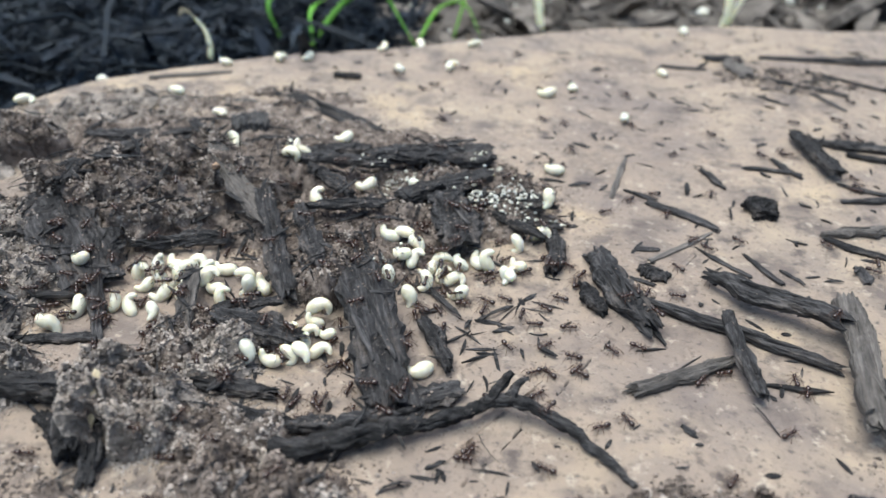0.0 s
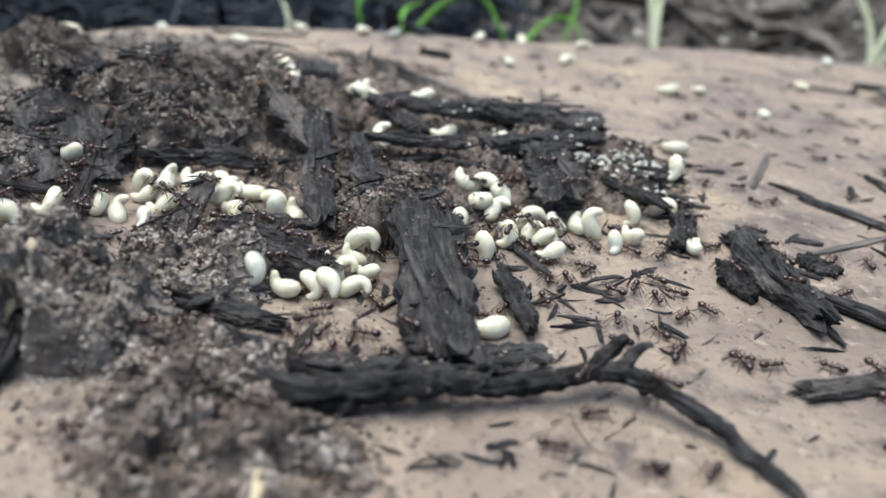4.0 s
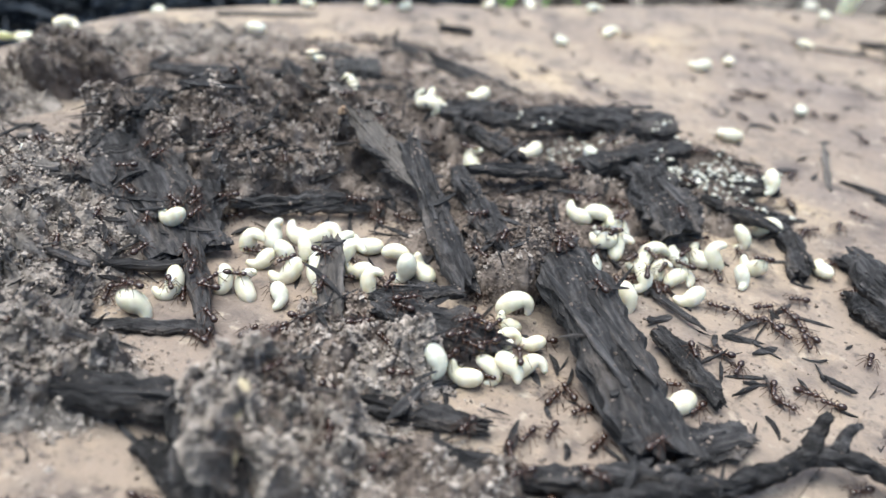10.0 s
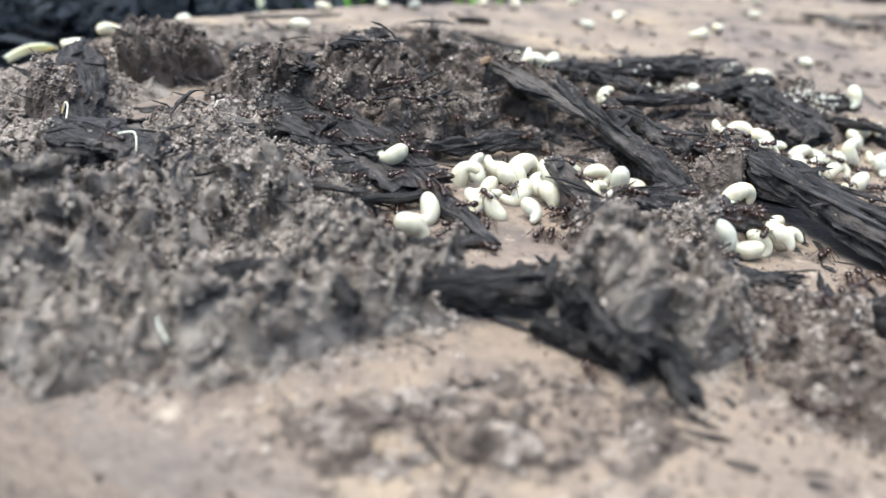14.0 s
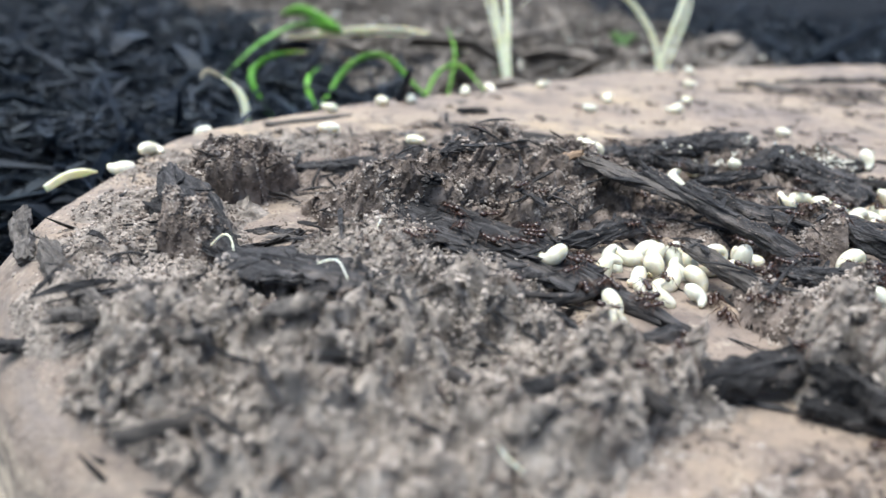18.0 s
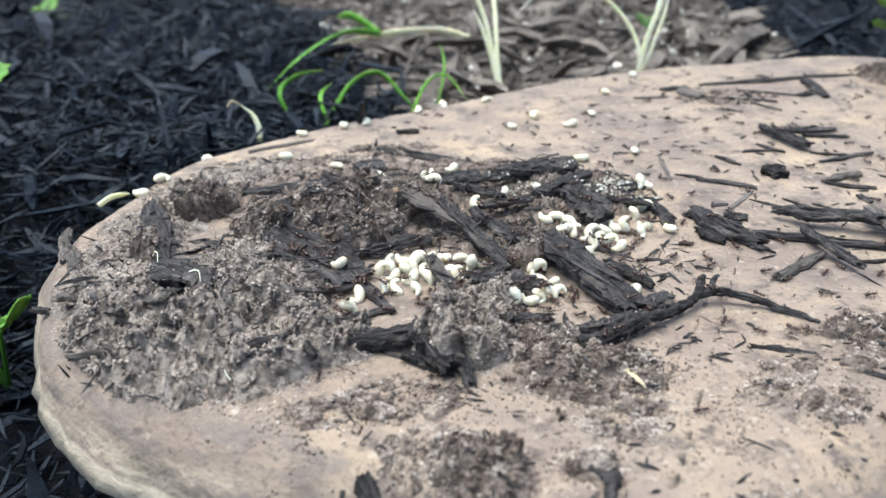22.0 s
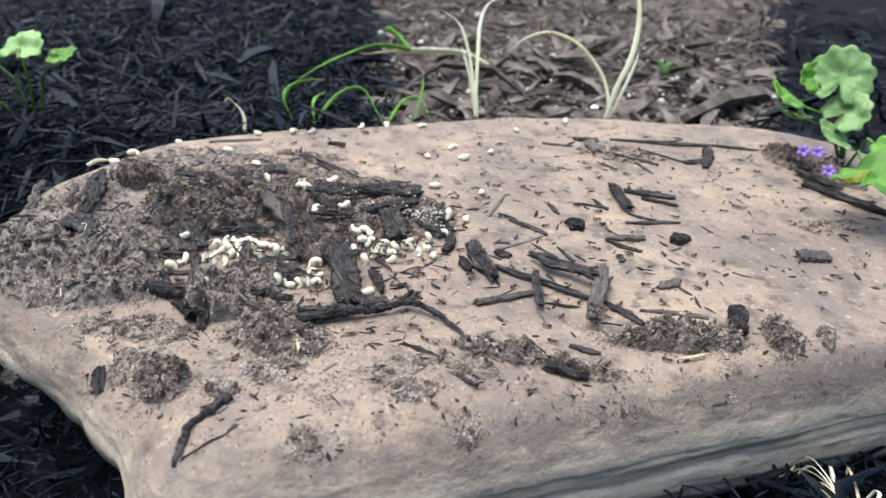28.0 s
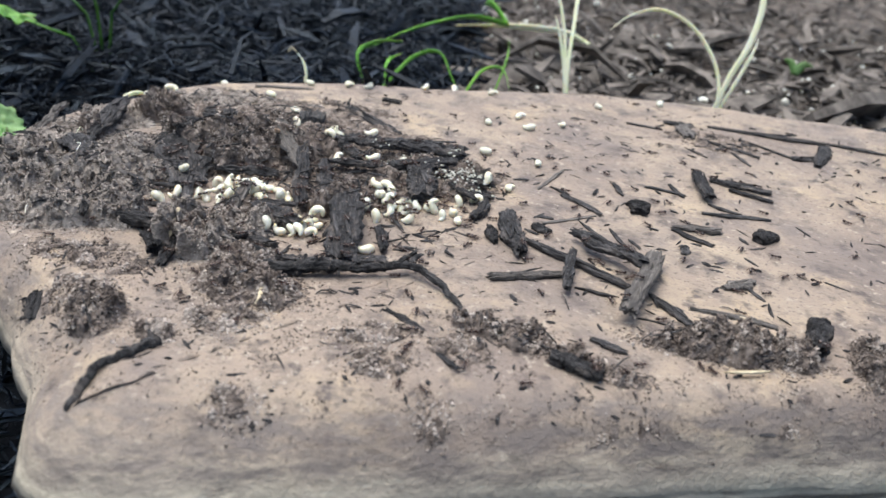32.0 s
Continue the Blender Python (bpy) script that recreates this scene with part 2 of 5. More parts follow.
def fast_mesh(name, verts, faces, mat, smooth=False):
    verts, faces = np.asarray(verts, np.float32), np.asarray(faces, np.int32)
    me = bpy.data.meshes.new(name)
    n, k = faces.shape
    me.vertices.add(len(verts))
    me.vertices.foreach_set("co", verts.ravel())
    me.loops.add(n * k)
    me.loops.foreach_set("vertex_index", faces.ravel())
    me.polygons.add(n)
    me.polygons.foreach_set("loop_start", np.arange(0, n * k, k, dtype=np.int32))
    me.polygons.foreach_set("use_smooth", np.full(n, smooth))
    me.materials.append(mat)
    me.update(calc_edges=True)
    return me


def part(name, me, parent, label="", at=None):
    ob = new(name, me)
    ob.parent = parent
    if at is not None:
        ob.matrix_local = at
    return tagged(ob, label)


def thing(name, me, m, label, category, group="", kind=""):
    ob = new(name, me)
    ob.matrix_basis = m
    return tagged(ob, label, category, group, kind)


def tube(points, radii, sides=8, flat=1.0, side_dir=None, caps=True):
    """Rings round a line of points; flat squeezes the section's second axis."""
    pts = [Vector(p) for p in points]
    verts, faces = [], []
    up = Vector(side_dir) if side_dir else Vector((0, 0, 1))
    for i, p in enumerate(pts):
        d = (pts[min(i + 1, len(pts) - 1)] - pts[max(i - 1, 0)]).normalized()
        a = d.cross(up)
        a = a.normalized() if a.length > 1e-6 else d.orthogonal().normalized()
        b = a.cross(d)
        for k in range(sides):
            w = 2 * math.pi * k / sides
            verts.append(p + radii[i] * (math.cos(w) * a + flat * math.sin(w) * b))
    for i in range(len(pts) - 1):
        for k in range(sides):
            j = (k + 1) % sides
            faces.append((i * sides + k, i * sides + j, (i + 1) * sides + j, (i + 1) * sides + k))
    if caps:
        faces += [tuple(range(sides))[::-1], tuple((len(pts) - 1) * sides + k for k in range(sides))]
    return verts, faces


def join(pieces):
    verts, faces = [], []
    for v, f in pieces:
        o = len(verts)
        verts += list(v)
        faces += [tuple(i + o for i in g) for g in f]
    return verts, faces


def n3(x, y, z=0.0):
    return noise.noise(Vector((x, y, z)))


# ---- slab ----
# corner x, y in mm at the widest level, then how far the top edge and the underside step back
CORNERS = [(3, 35, 22, 30), (44, 59.5, 17, 16), (79, 85, 14, 12), (130, 121.5, 11, 11), (171, 150.5, 10, 10), (221, 191, 7, 10), (249, 223, 6, 10), (238, 272, 7, 10),
           (190, 305, 6, 8), (140, 324, 5, 6), (72, 311, 5, 6), (36, 298, 5, 6), (-1, 276, 5, 6), (-34, 253, 5, 6), (-60, 236, 5, 6), (-84, 218, 6, 6),
           (-100, 201, 7, 6), (-110, 177, 9, 7), (-118, 151, 13, 14), (-112, 125, 12, 26), (-100, 102, 13, 38), (-77, 80, 14, 41), (-48, 68, 14, 31), (-20, 55, 19, 27)]


def outline(count=240):
    c = np.array(CORNERS, float)
    k = len(c)
    seg = np.linalg.norm(np.roll(c[:, :2], -1, 0) - c[:, :2], axis=1)
    cum = np.r_[0, np.cumsum(seg)]
    out = []
    for s in np.linspace(0, cum[-1], count, endpoint=False):
        i = int(np.searchsorted(cum, s, "right") - 1)
        u = (s - cum[i]) / seg[i]
        p = [c[(i + j) % k] for j in (-1, 0, 1, 2)]
        out.append(0.5 * (2 * p[1] + (p[2] - p[0]) * u + (2 * p[0] - 5 * p[1] + 4 * p[2] - p[3]) * u * u + (3 * p[1] - p[0] - 3 * p[2] + p[3]) * u ** 3))
    return np.array(out)


def slab():
    o = outline()
    k = len(o)
    t = np.roll(o[:, :2], -1, 0) - np.roll(o[:, :2], 1, 0)
    inward = np.stack([-t[:, 1], t[:, 0]], 1) / np.linalg.norm(t, axis=1)[:, None]
    centre = np.array([60.0, 180.0])
    verts = []
    top = o[:, :2] + inward * o[:, 2:3]
    rings = []
    for f in np.linspace(0.02, 1, 60):
        rings.append((centre + (top - centre) * f, np.zeros(k), 0))
    for q in np.linspace(0.15, 1, 9):
        a = q * math.pi / 2
        rings.append((o[:, :2] + inward * o[:, 2:3] * (1 - 0.55 * math.sin(a) - 0.45 * q), np.full(k, -17 * (1 - math.cos(a))), 1))
    for q in np.linspace(0.03, 1, 34):
        power = 0.75 + 1.5 * np.clip((o[:, 0:1] - 5) / 40, 0, 1)
        step = 0.05 * math.sin(9 * q) + q ** power
        rings.append((o[:, :2] + inward * o[:, 3:4] * step, np.full(k, -17 - 33 * q), 1))
    for xy, z, side in rings:
        for (x, y), h in zip(xy, z):
            big = 0.9 * n3(x / 38, y / 38, 3) + 0.35 * n3(x / 9, y / 9, 7) + 0.12 * n3(x / 2.5, y / 2.5, 1)
            if side:
                calm = 1 - 0.6 * min(1.0, max(0.0, x / 30))
                rough = calm * (2.6 * n3(x / 24, y / 24, h / 12) + 1.5 * n3(x / 8, y / 8, h / 5) + 1.4 * n3(x / 50, y / 50, h / 2.2)) + 0.5 * n3(x / 3, y / 3, h / 2) - 0.9 * math.exp(-((h + 25 + 2 * n3(x / 30, y / 30, 2)) / 1.2) ** 2) - 0.7 * math.exp(-((h + 36 + 3 * n3(x / 40, y / 40, 6)) / 1.2) ** 2)
                w = min(1.0, -h / 8)
                d = (np.array([x, y]) - centre) / np.linalg.norm(np.array([x, y]) - centre)
                verts.append(((x + d[0] * rough * w) * MM, (y + d[1] * rough * w) * MM, (h + big * (1 - w)) * MM))
            else:
                verts.append((x * MM, y * MM, big * MM))
    faces = [tuple(range(k))]
    for r in range(len(rings) - 1):
        for i in range(k):
            j = (i + 1) % k
            faces.append((r * k + i, (r + 1) * k + i, (r + 1) * k + j, r * k + j))
    last = (len(rings) - 1) * k
    faces.append(tuple(last + i for i in range(k))[::-1])
    me = make_mesh("stone_slab", verts, faces, STONE, True)
    return thing("stone_slab", me, pose(0, 0, 0), "rough tan sandstone slab stained with soil, lying in mulch", "stone slab")


SLAB = slab()


# ---- ground and mulch ----
def ground_z(x, y):
    s = min(1, max(0, (y - 120) / 120.0))
    s = s * s * (3 - 2 * s)
    r = min(1, max(0, (x - 10) / 50.0)) * min(1, max(0, (170 - y) / 60.0))
    return -52 + 36 * s + 14 * r * (1 - s) + 5 * n3(x / 60, y / 60, 5) + 2.5 * n3(x / 18, y / 18, 2)


def ground():
    line = np.concatenate([[-30000, -8000, -2500, -1200], np.linspace(-700, 900, 161), [1300, 2500, 8000, 30000]])
    k = len(line)
    verts = [(x * MM, (y + 150) * MM, (ground_z(x, y + 150) - 6) * MM) for y in line for x in line]
    faces = [(r * k + c, r * k + c + 1, (r + 1) * k + c + 1, (r + 1) * k + c) for r in range(k - 1) for c in range(k - 1)]
    index = [1 if brown_bed(verts[f[0]][0] / MM, verts[f[0]][1] / MM) else 0 for f in faces]
    return tagged(new("ground", make_mesh("ground", verts, faces, [GROUND, BED], True, index)), "dark garden bed soil under mulch", "ground", kind="structure")


RNG = np.random.default_rng(7)
EDGE = outline(120)[:, :2]


RIM_WAY, RIM_FAR = np.arctan2(EDGE[:, 1] - 180, EDGE[:, 0] - 60), np.hypot(EDGE[:, 0] - 60, EDGE[:, 1] - 180)
RIM = np.interp(np.linspace(-math.pi, math.pi, 1441), RIM_WAY, RIM_FAR, period=2 * math.pi).tolist()


def inside_slab(x, y, grow=0.0):
    """The slab's outline seen from its middle: the rim's distance by direction."""
    return math.hypot(x - 60, y - 180) < RIM[int((math.atan2(y - 180, x - 60) + math.pi) / (2 * math.pi) * 1440)] + grow


def brown_bed(x, y):
    """The bare, weathered strip of bed behind the slab."""
    left = -40 - (y - 290) * 0.42 + 20 * n3(x / 40, y / 40, 8) + 12 * n3(x / 13, y / 13, 4)
    right = 140 + (y - 370) * 0.05 + 20 * n3(x / 40, y / 40, 9) + 12 * n3(x / 13, y / 13, 6)
    return 240 < y < 1100 and left < x < right


ground()


def shred(x, y, z, length, width, yaw, pitch, roll, bend):
    """A torn strip of wood, four rings of four corners, tapered and bent."""
    verts = []
    m = Matrix.Translation((x, y, z)) @ Euler((roll, pitch, yaw)).to_matrix().to_4x4()
    for i, (u, w) in enumerate(((-0.5, 0.25), (-0.2, 1.0), (0.2, 0.9), (0.5, 0.2))):
        sag = bend * (0.25 - u * u) * length
        th = 0.28 * width * (0.5 + 0.5 * w)
        for sy, sz in ((-1, -1), (1, -1), (1, 1), (-1, 1)):
            verts.append(m @ Vector((u * length, sy * 0.5 * width * w + bend * 0.3 * sag, sz * 0.5 * th + sag)) * MM)
    faces = [(0, 3, 2, 1), (12, 13, 14, 15)]
    for i in range(3):
        for k in range(4):
            j = (k + 1) % 4
            faces.append((i * 4 + k, i * 4 + j, i * 4 + 4 + j, i * 4 + 4 + k))
    return verts, faces


def scatter_mulch(count, box, want_brown, base, spread, broad=0.0):
    out = []
    while len(out) < count:
        x, y = RNG.uniform(box[0], box[1]), RNG.uniform(box[2], box[3])
        if inside_slab(x, y, -4 if y > 200 else -18) or brown_bed(x, y) != want_brown:
            continue
        length = base * math.exp(RNG.normal(0, 0.5))
        width = length * broad if broad else length * RNG.uniform(0.015, 0.11 if not want_brown else 0.22) + 0.35
        out.append(shred(x, y, ground_z(x, y) - 4 + RNG.uniform(0, spread), length, width, RNG.uniform(0, 6.28), RNG.normal(0, 0.3), RNG.uniform(-0.9, 0.9), RNG.normal(0, 0.45)))
    return out


def bed_of(name, single, rest, mat, label, piece):
    """A bed of mulch: the largest pieces one by one, the rest in one mesh."""
    v, f = join(rest)
    bed = tagged(new(name, make_mesh(name, v, f, mat)), label, "mulch", kind="stuff")
    for v, f in single:
        part(piece, make_mesh(piece, v, f, mat), bed)


def mulch():
    b = scatter_mulch(17500, (-330, 10, 150, 560), False, 9, 12) + scatter_mulch(10000, (-260, 260, -60, 190), False, 9, 12) + scatter_mulch(700, (-300, 260, -60, 500), False, 11, 13, 0.2) + scatter_mulch(4000, (-320, 260, -60, 500), False, 6, 13)
    b += scatter_mulch(1900, (130, 420, 240, 700), False, 14, 9)
    b += scatter_mulch(2200, (-600, -200, 300, 900), False, 14, 10)
    large = scatter_mulch(160, (-260, 260, -60, 420), False, 24, 12) + scatter_mulch(130, (-240, -20, 180, 420), False, 15, 13, 0.11)
    bed_of("black_mulch", large, b, MULCH_BLACK, "shredded black dyed wood mulch covering the bed", "shred")
    c = scatter_mulch(4600, (-180, 190, 250, 640), True, 8, 5) + scatter_mulch(900, (-200, 300, 600, 900), True, 14, 6) + scatter_mulch(160, (-60, 180, 300, 560), True, 24, 5)
    bed_of("brown_mulch", scatter_mulch(270, (-60, 180, 300, 480), True, 23, 6), c, MULCH_BROWN, "weathered grey-brown mulch flakes and soil behind the slab", "flake")


mulch()

# ---- soil heaps ----
OCTA_V = np.array([(1, 0, 0), (0, 1, 0), (-1, 0, 0), (0, -1, 0), (0, 0, 1), (0, 0, -1)], float) * 1.15
OCTA_F = np.array([(0, 1, 4), (1, 2, 4), (2, 3, 4), (3, 0, 4), (1, 0, 5), (2, 1, 5), (3, 2, 5), (0, 3, 5)])
G = (1 + 5 ** 0.5) / 2
ICO_V = np.array([(-1, G, 0), (1, G, 0), (-1, -G, 0), (1, -G, 0), (0, -1, G), (0, 1, G), (0, -1, -G), (0, 1, -G), (G, 0, -1), (G, 0, 1), (-G, 0, -1), (-G, 0, 1)]) / 1.902
ICO_F = np.array([(0, 11, 5), (0, 5, 1), (0, 1, 7), (0, 7, 10), (0, 10, 11), (1, 5, 9), (5, 11, 4), (11, 10, 2), (10, 7, 6), (7, 1, 8),
                  (3, 9, 4), (3, 4, 2), (3, 2, 6), (3, 6, 8), (3, 8, 9), (4, 9, 5), (2, 4, 11), (6, 2, 10), (8, 6, 7), (9, 8, 1)])


def grains(spots, sizes, squash=0.8, rough=0.3, coarse=False):
    """Many small uneven lumps in one mesh: spots in mm, sizes in mm."""
    n = len(spots)
    turn = np.linalg.qr(RNG.normal(size=(n, 3, 3)))[0]
    base_v, base_f = (OCTA_V, OCTA_F) if coarse else (ICO_V, ICO_F)
    shape = base_v[None] * RNG.uniform(1 - rough, 1 + rough, (n, len(base_v), 1)) * RNG.uniform(0.7, 1.3, (n, 1, 3))
    shape = np.einsum("nij,nvj->nvi", turn, shape) * np.array([1, 1, squash]) * sizes[:, None, None]
    verts = (shape + spots[:, None, :]) * MM
    faces = base_f[None] + (np.arange(n) * len(base_v))[:, None, None]
    return verts.reshape(-1, 3), faces.reshape(-1, 3)


def slab_z(x, y):
    ok, p, _, _ = SLAB.ray_cast(Vector((x * MM, y * MM, 0.03)), Vector((0, 0, -1)))
    return p.z / MM if ok and p.z > -0.012 else None


def cell(x, y, z, size):
    return noise.voronoi(Vector((x / size, y / size, z)))[0][0]


def soil_heap(x, y, rx, ry, h, rot, count, label, dark=0.0, z=0.0, size=0.16, lumps=1.0, fibres=0, reach=1.15, patchy=0.0, steep=1.7, lean=0.0):
    """Crumbly soil that follows the slab: a lumpy crust with a torn rim, and loose crumbs on and round it."""
    seed = x * 0.37 + y * 0.11
    cr, sr = math.cos(radians(rot)), math.sin(radians(rot))
    base = slab_z(x, y) or 0.0
    low = -2.8 if x < -60 else -8.0

    def rise(u, v):
        """Height in mm over the slab at u, v from the middle, below 0 outside."""
        wx, wy = x + u, y + v
        gu, gv = u + 2.6 * n3(wx / 6, wy / 6, 11), v + 2.6 * n3(wx / 6, wy / 6, 17)
        px, py = (gu * cr + gv * sr) / rx, (-gu * sr + gv * cr) / ry
        m = 1 + 0.28 * n3(wx / 11, wy / 11, seed) + 0.22 * n3(wx / 4, wy / 4, seed) - math.hypot(px, py)
        if patchy:
            m = min(m, 0.9 * (n3(wx / 3.5, wy / 3.5, seed) + 0.5 * n3(wx / 1.4, wy / 1.4, seed) - patchy + 0.5))
        if m <= 0:
            return m, -0.3
        body = min(1.0, m * steep)
        body = 1 - (1 - body) ** 2.2
        c3, c1 = cell(wx, wy, seed, 3.4), cell(wx, wy, 5.0, 1.25)
        clod = lumps * (2.5 * (0.46 - c3) + 1.5 * (0.46 - c1) + 0.55 * n3(wx / 0.8, wy / 0.8, 2)) * min(1.0, 0.35 + h / 5)
        return m, h * body * (0.92 + 0.8 * n3(wx / 9, wy / 9, seed + 3)) + clod * min(1.0, m * 4) + 0.1

    def crumble(u, v, up):
        """Sideways shift of the crust, so that clods overhang and hollows open below them."""
        k = lumps * 0.55 * min(1.0, max(0.0, up) / 2.0)
        wx, wy = x + u, y + v
        return (u + k * (1.3 * n3(wx / 2.4, wy / 2.4, 41) + 0.9 * n3(wx / 0.9, wy / 0.9, 43)),
                v + k * (1.3 * n3(wx / 2.4, wy / 2.4, 47) + 0.9 * n3(wx / 0.9, wy / 0.9, 53)) - lean * max(0.0, up - 1.5))

    top = Empty_at("soil_heap", x, y, base, label, "soil heap")
    step = 0.36 if rx * ry > 150 else 0.32
    span = 1.35 * max(rx, ry)
    nu = int(2 * span / step)
    ids, verts, faces = {}, [], []
    for i in range(nu):
        for j in range(nu):
            u, v = -span + i * step, -span + j * step
            if abs(u * cr + v * sr) > 1.45 * rx + 3 or abs(-u * sr + v * cr) > 1.45 * ry + 3:
                continue
            m, up = rise(u, v)
            if m < -0.06:
                continue
            g = slab_z(x + u, y + v)
            if g is None or g < low:
                continue
            ids[i, j] = len(verts)
            verts.append((*crumble(u + RNG.uniform(-0.08, 0.08), v + RNG.uniform(-0.08, 0.08), up), g - base + max(up, -0.3)))
    for (i, j), a in ids.items():
        q = (ids.get((i + 1, j)), ids.get((i + 1, j + 1)), ids.get((i, j + 1)))
        if None not in q:
            faces.append((a, *q))
    if faces:
        part("mound", make_mesh("mound", [Vector(v) * MM for v in verts], faces, SOIL_DARK if dark > 0.35 else SOIL, True), top)
    dry, moist = ([], []), ([], [])
    for _ in range(int(count * 3.6)):
        r, a = math.sqrt(RNG.uniform(0, 1)), RNG.uniform(0, 2 * math.pi)
        if RNG.random() < 0.2:
            r = 1 + RNG.exponential(0.5) * (reach - 1)
        px, py = r * math.cos(a) * rx, r * math.sin(a) * ry
        u, v = px * cr - py * sr, px * sr + py * cr
        e, up = rise(u, v)
        g = slab_z(x + u, y + v)
        if g is None or g < low or (e < 0 and RNG.random() < 0.5):
            continue
        sz = size * 0.72 * math.exp(RNG.normal(0, 0.5)) * (2.0 if RNG.random() < 0.05 else 1.0)
        sz = min(sz, 2.1 * size)
        # patchy soil tone; the cell term paints shade into the gaps between clods
        q = n3((x + u) / 4.0, (y + v) / 4.0, 21) + 0.8 * n3((x + u) / 1.3, (y + v) / 1.3, 22) + 0.25 * (0.4 - cell(x + u, y + v, 5.0, 1.25))
        u, v = crumble(u, v, up)
        spots, sizes = moist if q < 1.3 * (dark - 0.5) + 0.04 else dry
        spots.append((u, v, g - base + max(up, 0.0) + sz * RNG.uniform(-0.3, 0.6) + (RNG.uniform(0, 0.5) ** 2 * 2 * min(1.0, h / 4) if e > 0.12 else 0.0)))
        sizes.append(sz)
    for name, (spots, sizes), m in (("crumb_layer", dry, CRUMB), ("moist_crumb_layer", moist, CRUMB_DARK)):
        if len(spots) > 3:
            v, f = grains(np.array(spots), np.array(sizes), coarse=True)
            tagged(part(name, fast_mesh(name, v, f, m), top), kind="stuff")
    if fibres:
        bits = []
        for _ in range(fibres):
            a, r = RNG.uniform(0, 6.28), math.sqrt(RNG.uniform(0, 0.9))
            px, py = r * math.cos(a) * rx, r * math.sin(a) * ry
            u, v = px * cr - py * sr, px * sr + py * cr
            g = slab_z(x + u, y + v)
            if g is not None and g > -5:
                bits.append(shred(u, v, g - base + max(rise(u, v)[1], 0) + 0.3, RNG.uniform(2, 9), RNG.uniform(0.2, 0.9), RNG.uniform(0, 6.28), RNG.normal(0, 0.35), RNG.uniform(-1, 1), RNG.normal(0, 0.35)))
        v, f = join(bits)
        tagged(part("fibre_layer", make_mesh("fibre_layer", v, f, BARK), top, "thin dark bark fibres"), kind="stuff")
    return top


def Empty_at(name, x, y, z, label, category, group="", rz=0.0):
    ob = new(name)
    ob.empty_display_size = 0.002
    ob.matrix_basis = pose(x * MM, y * MM, z * MM, 0, 0, rz)
    return tagged(ob, label, category, group)


def heaps():
    bpy.context.view_layer.update()
    soil_heap(-46, 156, 24, 17, 8.0, 24, 6800, "dark crumbly soil heap over the ant brood", 0.5, fibres=90, lumps=1.6, steep=2.1, lean=0.45)
    soil_heap(-36, 180, 50, 18, 1.8, 8, 4600, "thin bed of dark soil and bark dust behind the nest", 0.55, lumps=0.9, fibres=70, reach=1.25)
    soil_heap(-9, 152, 19, 15, 2.6, -20, 2600, "dark soil packed between bark pieces", 0.8, lumps=0.9, fibres=40)
    soil_heap(-92, 140, 12, 24, 1.4, 8, 2300, "thin grey soil crust along the slab edge", 0.35, lumps=1.3, fibres=20, reach=1.25)
    soil_heap(-52, 138, 12, 7, 2.0, 20, 1200, "fine brown soil round a bark plate", 0.6, fibres=14)
    soil_heap(-72, 111, 27, 20, 4.6, 32, 8200, "broad grey heap of dry crumbly soil", 0.22, fibres=45, lumps=2.2, steep=1.9)
    soil_heap(-69, 96, 22, 11, 2.6, -10, 3000, "crumbling fringe of dry soil along the slab shoulder", 0.34, fibres=12, lumps=1.9, reach=1.3)
    soil_heap(-60, 124, 18, 14, 4.6, -40, 3400, "low reddish-brown heap of fine soil", 0.34, fibres=14, lumps=1.2, steep=2.6)
    soil_heap(-47, 99, 14, 9, 4.6, 24, 2600, "dry crumbly soil clump beside bark", 0.28, fibres=10, lumps=1.8, steep=1.9, lean=0.15)
    soil_heap(-17, 101, 9, 8, 7.4, 10, 3000, "raised clump of dry grey soil crumbs", 0.3, lumps=1.8, fibres=8, steep=2.1, lean=0.25)
    soil_heap(-5, 102, 10, 6, 3.6, 10, 1300, "small clump of soil on a bark strip", 0.5, fibres=6, lumps=1.3)
    soil_heap(-14, 114, 8, 8, 4.0, 20, 1700, "pale dry soil clump between brood piles", 0.25, fibres=6, lumps=1.3)
    soil_heap(-6, 145, 11, 9, 4, -40, 1700, "dark moist soil packed round bark splinters", 0.85, fibres=26)
    soil_heap(-4.5, 137, 7, 5, 6.6, 25, 900, "reddish dark soil piled on the end of a bark slab", 0.85, fibres=14, lumps=1.3)
    soil_heap(-18.5, 117, 4.5, 8, 3.6, -15, 900, "pale soil column before the brood pile", 0.45, fibres=8, lumps=1.5, steep=2.4)
    soil_heap(8, 171, 21, 14, 3.6, 25, 3000, "dark soil bed under broken bark chips", 0.7, fibres=40)
    soil_heap(-30, 165, 12, 14, 6.0, 0, 1500, "dark moist soil behind the brood", 0.85, fibres=30)
    soil_heap(-83, 163, 9, 5.5, 7.2, 25, 1500, "upright dark soil clod on the slab", 0.6, lumps=1.6, fibres=12, steep=3.0, lean=0.45)
    soil_heap(-86.5, 137.5, 5.5, 4, 5.0, -20, 900, "dark soil clod at the foot of a bark flake", 0.6, lumps=1.5, fibres=8, steep=2.2)
    soil_heap(-93, 124, 12, 10, 1.8, 20, 1500, "thin crust of grey soil at the slab edge", 0.1, fibres=12, reach=1.3)
    soil_heap(-90, 146, 7, 12, 2.6, -14, 1100, "soil packed under a bark flake", 0.35, fibres=6)
